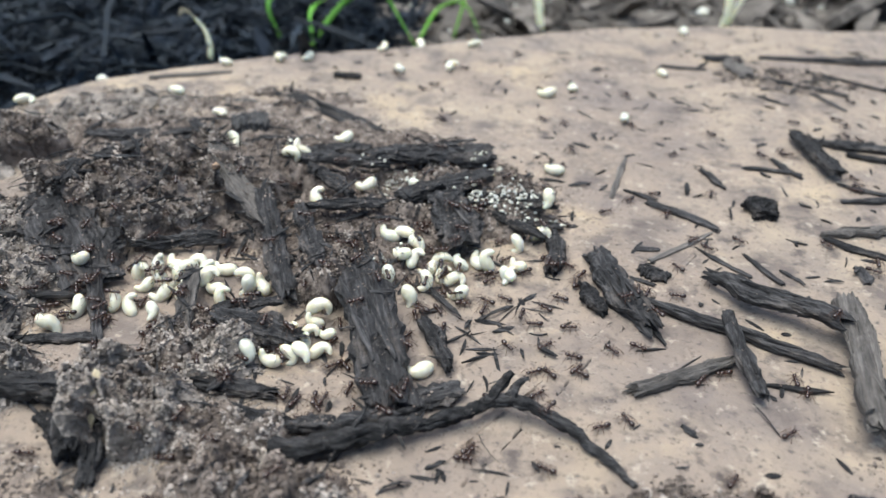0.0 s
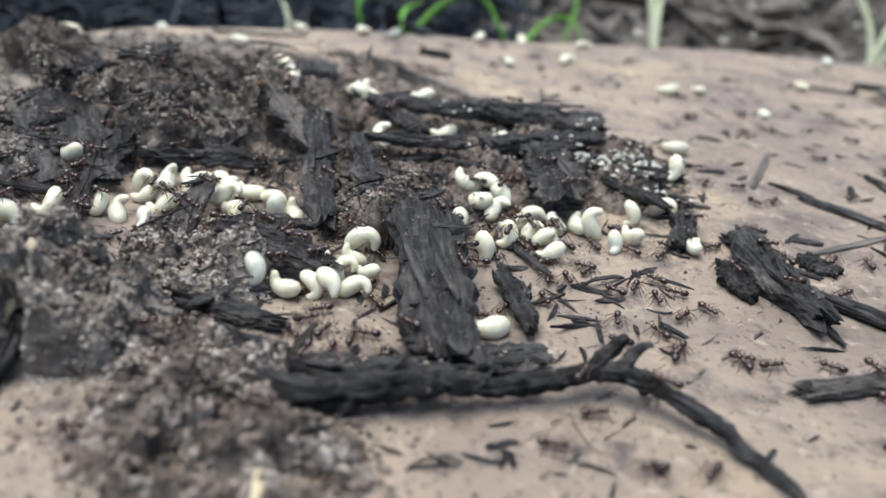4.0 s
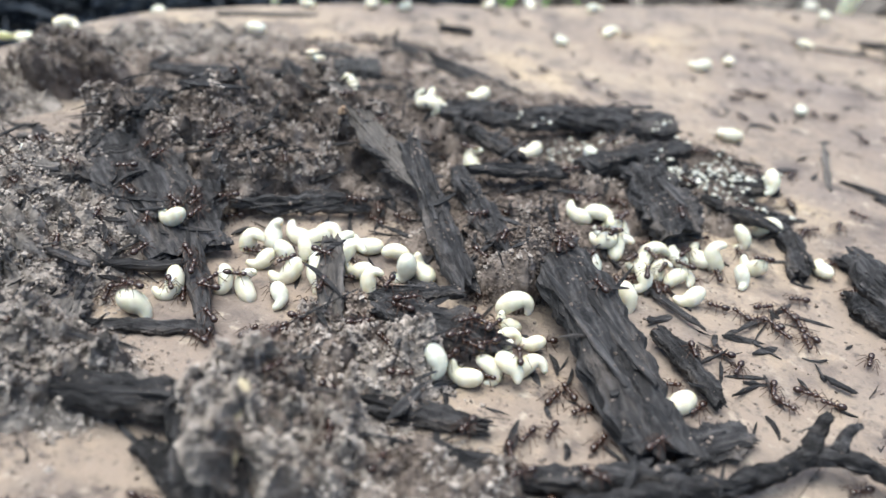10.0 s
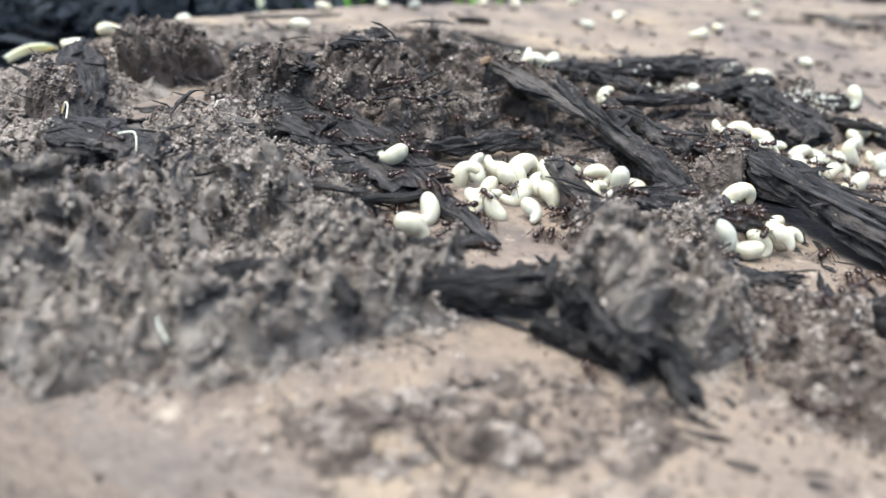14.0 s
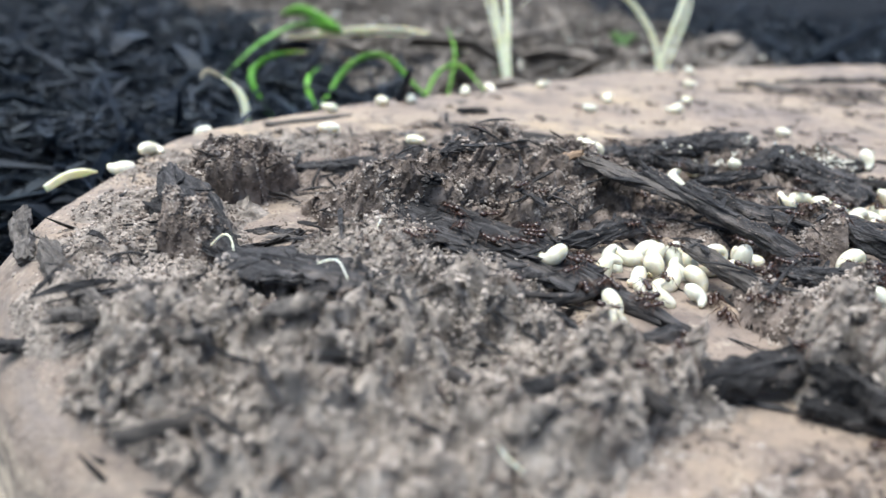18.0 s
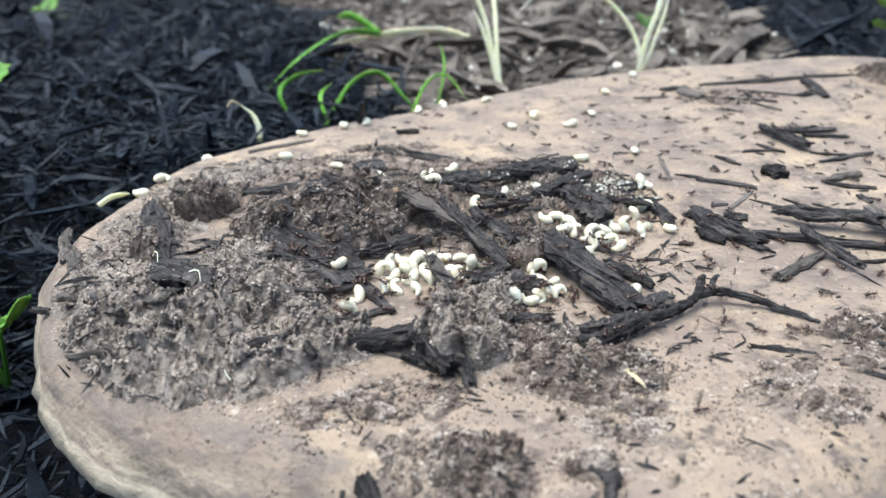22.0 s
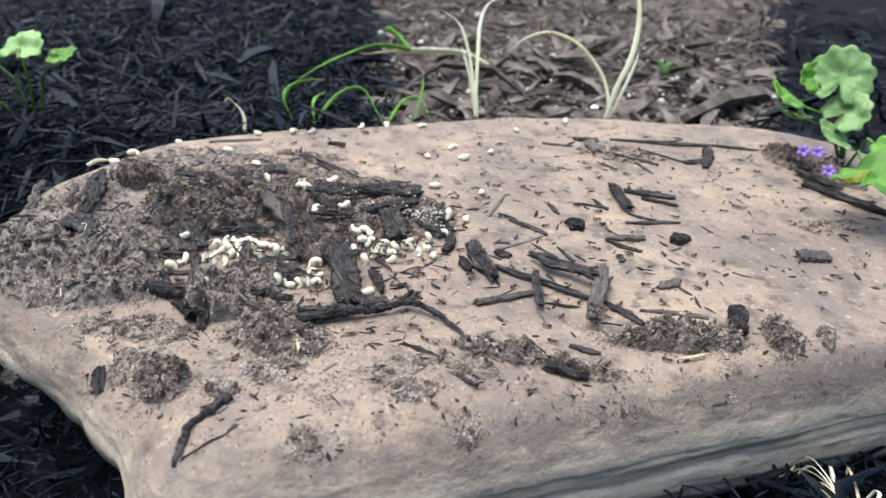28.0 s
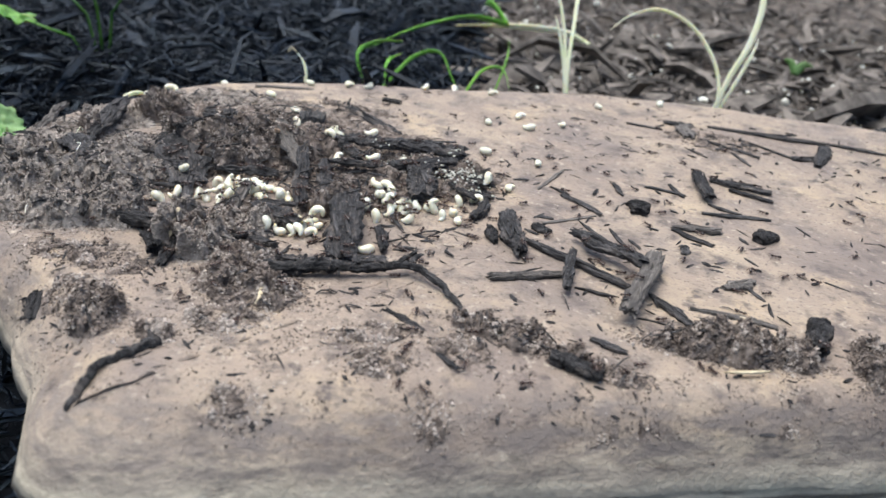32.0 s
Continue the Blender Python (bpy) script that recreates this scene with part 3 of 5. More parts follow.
    soil_heap(5, 93, 12, 8, 2.9, 10, 2800, "clumpy patch of dark soil crumbs", 0.7, patchy=0.2, reach=1.3, lumps=1.2, size=0.2, fibres=10)
    soil_heap(8, 80, 8, 6, 1.6, 20, 900, "thin patch of dry soil crumbs on stone", 0.4, reach=1.5, lumps=1.0, patchy=0.42, size=0.2)
    soil_heap(-15, 69, 9, 5, 3.0, -25, 1100, "small dark clump of soil crumbs", 0.65, reach=1.6, lumps=1.9, size=0.24, fibres=8)
    soil_heap(1, 68.5, 4, 3, 2.0, 0, 380, "little clod of dry soil beside a twig", 0.4, reach=1.4, size=0.2, lumps=1.2)
    soil_heap(-32, 84, 17, 5, 1.0, 12, 1100, "loose strip of dry soil crumbs on stone", 0.6, reach=1.4, lumps=0.8, patchy=0.42, size=0.2)
    soil_heap(-23, 73, 8, 5, 0.8, 20, 500, "thin scatter of dry soil crumbs", 0.4, reach=1.6, lumps=0.8, patchy=0.5, size=0.2)
    soil_heap(42, 84, 6, 4.5, 1.6, 25, 420, "small crumbling soil patch on stone", 0.5, size=0.22, reach=1.6, lumps=1.0, patchy=0.4)
    soil_heap(36, 91, 9, 4, 0.8, 40, 300, "faint smear of soil crumbs on stone", 0.5, size=0.2, reach=1.6, lumps=0.6, patchy=0.55)
    soil_heap(57, 78, 4, 3, 0.9, 25, 200, "faint smear of soil crumbs on stone", 0.5, size=0.2, reach=1.7, lumps=0.6, patchy=0.5)
    soil_heap(26, 61, 6, 4, 0.8, 10, 260, "faint smear of soil crumbs on stone", 0.5, size=0.2, reach=1.7, lumps=0.6, patchy=0.5)
    soil_heap(96, 97, 16, 5, 0.5, 28, 300, "faint smear of soil crumbs on stone", 0.5, size=0.2, reach=1.7, lumps=0.5, patchy=0.6)
    soil_heap(101, 127.5, 18, 4.6, 5.0, 17, 1900, "long ridge of dark soil crumbs with bark bits", 0.65, lumps=1.9, fibres=22, size=0.24, reach=1.3)
    soil_heap(129, 140, 4.5, 8.5, 4, 10, 800, "oval clod of dark grey soil", 0.65, lumps=1.8, size=0.24)
    soil_heap(141, 145, 2.5, 6, 2, 0, 300, "small clod of dry soil on stone", 0.4, reach=1.4)
    soil_heap(60, 106.5, 12, 4.0, 2.8, 6, 850, "low ridge of dark soil crumbs", 0.65, lumps=2.0, reach=1.4, size=0.24, fibres=8)
    soil_heap(79, 106, 11, 3.4, 2.4, 4, 600, "low ridge of dark soil crumbs", 0.65, lumps=2.0, reach=1.5, size=0.24, fibres=8)
    soil_heap(54, 97, 6, 4, 1.0, 10, 260, "thin patch of dry soil crumbs on stone", 0.5, lumps=1.0, patchy=0.42, reach=1.5)
    soil_heap(117, 115, 2, 2.6, 0.8, 10, 160, "little clod of dry soil on stone", 0.5, reach=1.5)
    soil_heap(150, 222, 13, 5, 1.4, 25, 450, "thin scatter of dark soil crumbs", 0.5, lumps=0.8, patchy=0.5, reach=1.4)
    soil_heap(148, 279, 24, 9, 4.6, -44, 2200, "dark soil and bark heap below the ivy", 0.7, lumps=1.3, fibres=24)
    soil_heap(-82, 183, 25, 13, 1.2, 40, 2400, "thin grey crust of soil along the slab rim", 0.3, reach=1.3, lumps=0.9, patchy=0.22, fibres=20)
    soil_heap(-48, 201, 24, 8, 0.9, 28, 1300, "thin scatter of soil behind the nest", 0.45, reach=1.4, lumps=0.8, patchy=0.38, fibres=14)
    soil_heap(75, 262, 19, 9, 1.0, 10, 500, "thin smear of dark soil under bark bits", 0.7, reach=1.3, lumps=0.8, patchy=0.5, fibres=24)




heaps()


# ---- bark chips ----
def chip_mesh(length, width, thick, seed, taper=0.5, bend=0.0, ragged=1.0, mat=BARK):
    """A torn splinter of wood: rounded box section with lengthwise fibres and ragged ends."""
    n, sides = (40, 26) if width > 1.7 else (12, 8)
    verts, faces = [], []
    for i in range(n):
        u = i / (n - 1) * 2 - 1
        wob = 1 + 0.34 * n3(u * 2.2, seed, 5) + 0.2 * n3(u * 6, seed, 6) + 0.12 * n3(u * 15, seed, 6)
        body = 1 - taper * max(0.0, abs(u) - 0.45) / 0.55 * (0.6 + 0.4 * math.sin(seed + (1.7 if u > 0 else 0)))
        for k in range(sides):
            a = 2 * math.pi * k / sides
            c, s = math.cos(a), math.sin(a)
            sq = 1 / max(abs(c), abs(s)) ** 0.5
            fibre = 1 + 0.17 * n3(k * 1.7, seed, u * 1.1) + 0.13 * n3(k * 3.1, seed, u * 7)
            y = 0.5 * width * c * sq * body * fibre * wob
            z = 0.5 * thick * s * sq * (0.55 + 0.45 * body) * fibre
            x = 0.5 * length * u
            if i in (0, n - 1):
                x += (1 if u > 0 else -1) * ragged * min(length * 0.12, width * 0.8) * n3(k * 0.9, seed + u * 5)
            y += bend * length * (u * u - 0.3) + 0.17 * width * n3(u * 1.6, seed, 9) + 0.1 * width * n3(u * 5, seed, 9 + 0.15 * k)
            z += 0.3 * thick * n3(u * 2.0, seed, 3) + 0.2 * thick * n3(u * 6, seed, k * 0.5) + 0.1 * thick * n3(u * 14, seed, k * 0.7)
            verts.append((x * MM, y * MM, z * MM))
    for i in range(n - 1):
        for k in range(sides):
            j = (k + 1) % sides
            faces.append((i * sides + k, i * sides + j, (i + 1) * sides + j, (i + 1) * sides + k))
    for i, flip in ((0, False), (n - 1, True)):
        ring = [i * sides + k for k in range(sides)]
        c = len(verts)
        m = Vector((0, 0, 0))
        for q in ring:
            m += Vector(verts[q]) / sides
        m.x += (0.08 if i == 0 else -0.08) * width * MM
        verts.append(tuple(m))
        for k in range(sides):
            a, b = ring[k], ring[(k + 1) % sides]
            faces.append((c, a, b) if flip else (c, b, a))
    return make_mesh("bark_chip", verts, faces, mat)


CHIPS = []


def chip(x, y, length, yaw, width, thick=None, z=0.0, pitch=0.0, roll=0.0, taper=0.5, bend=0.0, mat=BARK, label="", name="bark_chip", ragged=1.0, lay=False):
    thick = 0.82 * (thick or min(max(0.5 * width, 0.7), 3.0))
    bend = bend or RNG.normal(0, 0.022)
    taper = 0.9 if width < 1.3 else min(0.9, taper + 0.12)
    seed = 0.731 * len(CHIPS) + 1.3
    if lay:
        dx, dy = 0.5 * length * math.cos(radians(yaw)), 0.5 * length * math.sin(radians(yaw))
        a, b = slab_z(x - dx, y - dy), slab_z(x + dx, y + dy)
        a, b = -12.0 if a is None else a, -12.0 if b is None else b
        z, pitch = 0.5 * (0.5 * (a + b) + (slab_z(x, y) or 0.0)) + 0.2 * thick, math.degrees(math.atan2(b - a, length))
    me = chip_mesh(length, width, thick, seed, taper, bend, ragged, mat)
    if not label:
        size = "long" if length > 24 else "short" if length < 10 else "narrow" if width < 2 else "broad" if width > 4 else "rough"
        label = f"{size} dark charcoal-brown bark splinter on stone"
    ob = thing(name, me, pose(x * MM, y * MM, (z + 0.42 * thick) * MM, roll, -pitch, yaw), label, "bark chip")
    CHIPS.append(ob)
    if width > 2.2 and mat in (BARK, BARK_GREY):
        for i in range(3 if width > 4 else 2):
            l2 = length * RNG.uniform(0.3, 0.7)
            piece = chip_mesh(l2, width * RNG.uniform(0.08, 0.2), 0.5, seed + 3.3 * i, 0.8, 0.0, 1.0, mat)
            at = pose(RNG.uniform(-0.3, 0.3) * (length - l2) * MM, RNG.uniform(-0.36, 0.36) * width * MM, 0.46 * thick * MM, RNG.normal(0, 12), RNG.normal(0, 2), RNG.normal(0, 5))
            part("splinter", piece, ob, at=at)
    return ob


def slab_chips():
    g = dict(mat=BARK_GREY)
    chip(88, 281, 41, 15, 2.6, taper=0.2, label="long straight dark bark stick lying on stone")
    chip(118, 289, 21, 7, 1.8)
    chip(62, 266, 15, -66, 5.5, 1.5, **g)
    chip(58, 272, 10, 20, 4, 1.2)
    chip(79, 258, 21, -15, 1.9)
    chip(108, 270, 22, -93, 4.4, 2)
    chip(103, 264, 9, 30, 3, 1.4)
    chip(91, 266, 23, -22, 1.4)
    chip(48, 261, 12, 8, 1.6)
    chip(70, 246, 10, -30, 1.2)
    chip(84, 250, 12, -50, 1.0)
    chip(78, 215, 20, -66, 4.0, 2, z=1.2, label="broad charcoal bark chip propped on splinters")
    chip(88, 224, 18, 4, 3.0)
    chip(92, 219, 13, -8, 1.8)
    chip(69, 206, 12, 4, 1.4)
    chip(72, 208, 9, -50, 1.5)
    chip(91, 200, 19, 23, 1.8)
    chip(87, 203, 10, -12, 1.4)
    chip(83, 184, 13, 24, 2.8, label="pale-edged dark bark chip on stone", **g)
    chip(83, 178, 12, -18, 2.0)
    chip(100, 189, 6, 60, 4.6, 3, taper=0.3, label="stubby dark bark nugget on stone")
    chip(51.5, 180.5, 15, -26, 2.1)
    chip(43, 186, 7, -20, 1.0)
    chip(52, 169, 17, 52, 1.3, **g)
    chip(57, 198, 9, -55, 1.7)
    chip(38, 192, 19, 87, 1.4, **g)
    chip(66, 187, 6.5, -70, 5, 3, taper=0.3, ragged=2.0, label="frayed dark bark nugget on stone")
    chip(59, 166, 12, -35, 1.0)
    chip(66, 166, 10, -50, 1.1)
    chip(71, 165, 5, -40, 0.9)
    chip(83, 169, 5, -80, 2.2)
    chip(46, 166, 4.5, 20, 1.4)
    chip(42.4, 150.5, 21, -58, 5.2, 3.4, z=0.3, taper=0.35, ragged=1.6, label="rough charred bark chunk with splintered end")
    chip(38.7, 147, 8, -55, 3, 2.2)
    chip(48.5, 142.5, 8, -48, 0.8, taper=0.9)
    chip(47.5, 158, 5.5, -20, 3.4, 1.6)
    chip(66.8, 153, 22, -24, 4.2, 3, z=2.2, pitch=4, label="thick charred bark stick crossing other splinters")
    chip(60, 146, 34, -15, 2.3, 1.8, label="long thin dark splinter under crossed bark")
    chip(62, 138.6, 19, -75, 2.4, 1.8, z=1.6)
    chip(79, 141, 30, -88, 4.4, 2.6, z=2.4, taper=0.1, bend=0.004, label="weathered bark stick lying across a splinter", **g)
    chip(54, 132.5, 18, 40, 2.7, 1.8, label="dull grey bark sliver on stone", **g)
    chip(70, 135, 10, 8, 0.9)
    chip(98.5, 158.4, 10, 52, 3.4, 1.6, taper=0.7, **g)
    chip(102, 157, 8, -45, 1.0)
    chip(87, 137, 14, -37, 2.6)
    chip(100, 135, 18, 9, 1.8, z=4, label="pale-edged stick lying on a soil ridge", **g)
    chip(142, 193.5, 10, 20, 6, 2.4, taper=0.4, ragged=0.3, name="flat_stone", mat=PEBBLE, label="flat dark grey pebble on the slab")
    chip(117.5, 141, 12, -85, 4.6, 4, z=1, taper=0.3, label="upright charred bark nugget on soil")
    chip(39.5, 99.8, 11, -14, 1.8)
    chip(76, 103, 11, -7, 3.6, 2.6, z=0.4, taper=0.4, label="smooth dark bark piece half set in soil")
    chip(79, 115, 8, -5, 2.0)
    chip(106, 120.5, 10, 35, 0.9, 0.6, z=1, mat=STRAW, name="straw", label="pale dry straw fragment beside a soil ridge")
    chip(102, 135, 8, -55, 0.9, 0.6, z=4.5, pitch=20, mat=STRAW, name="straw", label="pale dry straw fragment on a soil ridge")
    chip(-32, 68, 6.5, -60, 4.0, 0.9, lay=True, ragged=1.2, label="flat black bark flake stuck to the slab front")
    chip(-53, 62, 6, -20, 3.0, 1.2, lay=True, roll=30, label="small dark bark bit caught on the slab rim")
    chip(-42, 56.5, 2.8, 40, 2.2, 1.2, lay=True, roll=30)
    chip(158, 249, 33, -34, 4.4, 2.6, label="long curved bark strip at the slab edge")
    chip(150, 262, 20, -40, 3.2, 2.2, z=1)
    chip(143, 272, 14, -60, 3.2, 2.0, z=3)
    chip(155, 272, 18, -20, 2.4, z=3)
    chip(-30.6, 203.5, 34, -25, 2.7, label="long dark bark stick behind the nest")
    chip(-27, 199, 26, -32, 1.8)
    chip(-42, 207, 12, -10, 2.6)
    chip(-35, 225, 7, 5, 2.5)
    chip(-60, 200, 24, 12, 1.6)
    chip(-72, 212, 20, 30, 2.0, **g)
    chip(30.2, 159, 13, -80, 3.0, 2.6, taper=0.2, label="short rounded bark stub beside the brood")
    for i in range(40):
        x, y = RNG.uniform(20, 165), RNG.uniform(92, 295)
        chip(x, y, RNG.uniform(2, 6), RNG.uniform(0, 180), RNG.uniform(0.4, 1.1), 0.5, label="tiny dark bark crumb on stone")


def nest_chips():
    g = dict(mat=BARK_GREY)
    chip(7.6, 126.2, 31, -60, 7.6, 3.4, z=1.9, pitch=-4, roll=-4, taper=0.12, label="large flat charcoal bark slab leaning over the nest")
    chip(20, 117, 9, 40, 4.6, 1.0, z=0.3, label="thin flat bark flake under a larger slab")
    chip(17.5, 128, 12, -55, 2.6, 2.0, z=0.2)
    chip(15.5, 139, 9, -40, 1.0, 0.8, z=0.2)
    chip(-41.0, 127.0, 33, -55, 2.4, 1.6, z=1.6, pitch=-6, taper=0.3, label="narrow dark stick lying across the brood hollow")
    chip(-38, 121.5, 14, -52, 1.6, 1.2, z=0.0)
    chip(-38, 112, 12, 20, 2.0, 1.4, z=0.0)
    chip(-44, 120, 10, 24, 1.4, 1.2, z=1.0)
    chip(-15.5, 141.5, 27, -58, 3.4, 2.4, z=3.8, pitch=-10, label="ridged bark stick running down into the nest")
    chip(-10.5, 145, 18, -55, 3.2, 2.2, z=3.6, pitch=-6)
    chip(-7, 141, 12, -66, 1.6, z=4.4)
    chip(-27.5, 153, 26, -42, 4.2, 1.6, z=6.6, pitch=-10, label="smooth grey bark strip leaning on soil", **g)
    chip(-34, 157, 9, -70, 1.4, 1.2, z=8, pitch=20, mat=TAN_CHIP, label="small tan wood sliver standing in soil")
    chip(-49, 133, 25, -42, 12, 1.6, z=3.0, pitch=-9, taper=0.15, label="broad dark bark plate under a stick")
    chip(-33, 140.5, 17, 26, 2.6, 1.6, z=1.2, roll=55, taper=0.4, label="dark bark plank walling the brood hollow")
    chip(0.5, 182, 25, 24, 6.5, 3.6, z=3.0, taper=0.3, label="thick dark bark chunk on the nest")
    chip(7, 169, 19, 45, 5.2, 3.0, z=3.6)
    chip(12, 158.5, 14, -60, 7.5, 3.2, z=3.2, pitch=-14, roll=12, label="purple-grey wedge of bark over the brood")
    chip(20, 170, 16, 15, 5.0, 2.4, z=2.4)
    chip(22, 163, 13, -30, 2.4, 1.4, z=2.4)
    chip(26, 166, 9, 10, 2.6, 1.6, z=0.8)
    chip(-9.0, 121.3, 14, -4, 5.0, 2.2, z=2.2, roll=10, pitch=-3, ragged=1.8, label="dark bark chunk roofing the lower brood")
    chip(-13, 126, 10, 30, 2.6, 1.4, z=2.4)
    chip(-8, 110, 13, 8, 2.8, 1.6, z=0.4, ragged=2.0, label="frayed charcoal bark splinter under soil")
    chip(-32, 100.5, 22, 10, 4.0, 3.6, z=1.4, pitch=3, bend=0.012, ragged=2.2, taper=0.6, label="thick charred stick jutting from a soil clump")
    chip(-22.5, 95.3, 10, -55, 4.8, 4.0, z=1.6, pitch=-8, ragged=2.0, label="splintered dark wood stump under a soil clump")
    chip(-18, 93, 9, -70, 2.6, 2.0, z=1.6, pitch=-22, ragged=2.0)
    chip(-25, 95, 8, -30, 2.4, 1.8, z=0.4, pitch=-6)
    chip(-20.8, 120.5, 22, -68, 2.8, 2.0, z=1.8, pitch=-7, label="soil-dusted stick standing before the brood pile", **g)
    chip(-2, 105, 14, 6, 2.6, 2.2, z=0.6, bend=0.03)
    chip(-87, 144, 27, -67, 5.6, 3.0, z=2.8, pitch=-8, ragged=0.5, taper=0.7, label="blunt grey bark flake standing out of soil")
    chip(-100, 129, 22, -62, 3.0, 2.2, z=0.6, bend=0.04, label="gnarled grey root fragment at the slab edge", **g)
    chip(-108, 142, 12, -75, 2.4, 2.2, z=0.4, pitch=-14, **g)
    chip(-74, 121, 17, -30, 7.5, 1.6, z=4.6, pitch=2, label="flat weathered bark piece embedded in soil")
    chip(-70, 137, 18, 31, 5.5, 1.4, z=0.6, **g)
    chip(-43, 187, 8, 26, 6.5, 4.5, z=0.6, taper=0.4, ragged=0.2, name="pebble", mat=PEBBLE, label="rounded dark pebble behind the nest")
    chip(-64, 176, 22, 22, 3.4, 2.0, z=0.6, label="dark bark strip on the slab rim")
    chip(-48, 178, 18, -35, 3.0, 2.0, z=1.6)
    chip(-15, 172, 18, 8, 3.6, 2.2, z=4.4)
    chip(-14, 163, 14, -35, 3.0, 2.0, z=5.0)
    chip(-20, 181, 14, 25, 3.4, 2.2, z=1.6)
    chip(-8, 155, 14, 20, 2.4, 1.6, z=5.2)
    chip(-60, 150, 16, 25, 2.0, 1.4, z=5.0)
    chip(-52, 145, 13, -10, 1.8, 1.2, z=5.0)
    chip(-19.5, 96.3, 9, -79, 1.1, 0.6, z=5.8, pitch=-45, mat=STRAW, name="straw", label="pale dry straw leaning on a soil clump")
    chip(10, 90, 10, -60, 0.9, 0.6, z=2.0, mat=STRAW, name="straw", label="pale dry straw lying on soil crumbs")
    for i in range(46):
        x, y = RNG.uniform(-102, -44), RNG.uniform(92, 152)
        hit = land(x, y)
        if hit and hit[0] > -3:
            chip(x, y, RNG.uniform(4, 13), RNG.uniform(-80, 60), RNG.uniform(1.4, 4.5), RNG.uniform(0.8, 1.8), z=hit[0] - 0.9, pitch=RNG.normal(0, 9), roll=RNG.normal(0, 14), ragged=1.5,
                 mat=BARK_GREY if i % 3 == 0 else BARK, label="dusty bark piece half buried in crumbly soil")
    for i in range(70):
        x, y = RNG.normal(-20, 34), RNG.normal(143, 25)
        hit = land(x, y)
        if hit and not hollow(x, y):
            chip(x, y, RNG.uniform(2.5, 9), RNG.uniform(0, 180), RNG.uniform(0.3, 1.3), 0.6, z=hit[0] - 0.1, pitch=RNG.normal(0, 8), label="small dark bark splinter in the nest soil")


def gnarled(points, radii, seed, sides=22, step=0.45):
    """A charred twig along a line of points in mm: knotty, furrowed lengthwise, with broken ends."""
    pts, line = [Vector(p) for p in points], []
    for i in range(len(pts) - 1):
        p0, p1, p2, p3 = pts[max(i - 1, 0)], pts[i], pts[i + 1], pts[min(i + 2, len(pts) - 1)]
        n = max(3, int((p2 - p1).length / step))
        for k in range(n):
            u = k / n
            p = 0.5 * (2 * p1 + (p2 - p0) * u + (2 * p0 - 5 * p1 + 4 * p2 - p3) * u * u + (3 * p1 - p0 - 3 * p2 + p3) * u ** 3)
            line.append((p + 0.55 * noise.noise_vector(p * 0.5 + Vector((seed, 0, 0))), radii[i] + (radii[i + 1] - radii[i]) * u))
    line.append((pts[-1], radii[-1]))
    v, f = tube([p for p, _ in line], [1.0] * len(line), sides, 0.85)
    out = []
    for i, q in enumerate(v):
        p, r = line[i // sides]
        k = i % sides
        rough = 0.92 + 0.55 * n3(k * 1.9, seed, i // sides * 0.06) + 0.5 * n3(i // sides * 0.2, seed + 3, 0.35 * k) + 0.4 * n3(i // sides * 0.55, seed, k * 0.9)
        out.append((p + (q - p) * r * rough) * MM)
    return out, f


def branch():
    top = Empty_at("charred_branch", 0, 0, 0, "gnarled charred branch with a bent fork crossing the stone", "branch")
    for name, points, radii, seed in (
            ("stem", ((3, 99.5, 1.4), (10, 103, 1.9), (16, 107.3, 2.2), (22, 111.3, 2.0), (27.5, 116, 2.2), (30.3, 121.5, 4.2)), (1.7, 1.5, 1.25, 0.95, 1.05, 0.4), 1.7),
            ("fork", ((27.5, 116.8, 2.4), (33, 117.3, 2.6), (38, 116, 2.0), (43, 113.6, 1.5), (49, 108.8, 0.7)), (1.0, 1.05, 0.85, 0.75, 0.35), 6.1),
            ("strip", ((0, 104.5, 1.2), (7, 106, 1.4), (14, 109.5, 1.5), (19, 114, 1.2)), (0.6, 1.3, 1.1, 0.4), 9.3),
            ("snag", ((31, 117.6, 3.0), (31.8, 119.2, 4.2), (32.8, 120.2, 4.8)), (0.8, 0.6, 0.3), 11.9)):
        v, f = gnarled(points, radii, seed)
        part(name, make_mesh(name, v, f, BARK, True), top)
    twig = Empty_at("charred_twig", 0, 0, 0, "thin charred twig across the slab corner", "twig")
    for name, points, radii, seed in (("stem", ((3.5, 66.5), (2.6, 61), (0.6, 56), (0.9, 50.5), (2, 45.5)), (1.5, 1.0, 0.9, 1.1, 0.35), 3.1),
                                      ("stub", ((3.2, 65), (1.2, 68), (0.2, 69.5)), (1.0, 0.7, 0.25), 5.3)):
        v, f = gnarled([(x, y, (slab_z(x, y) or -6.0) + 0.6) for x, y in points], radii, seed, 12)
        part(name, make_mesh(name, v, f, BARK, True), twig)


def hollow(x, y):
    """The swept stone floor before the brood."""
    return math.hypot((x + 33) / 13, (y - 118) / 8) < 1 + 0.4 * n3(x / 4, y / 4, 61)


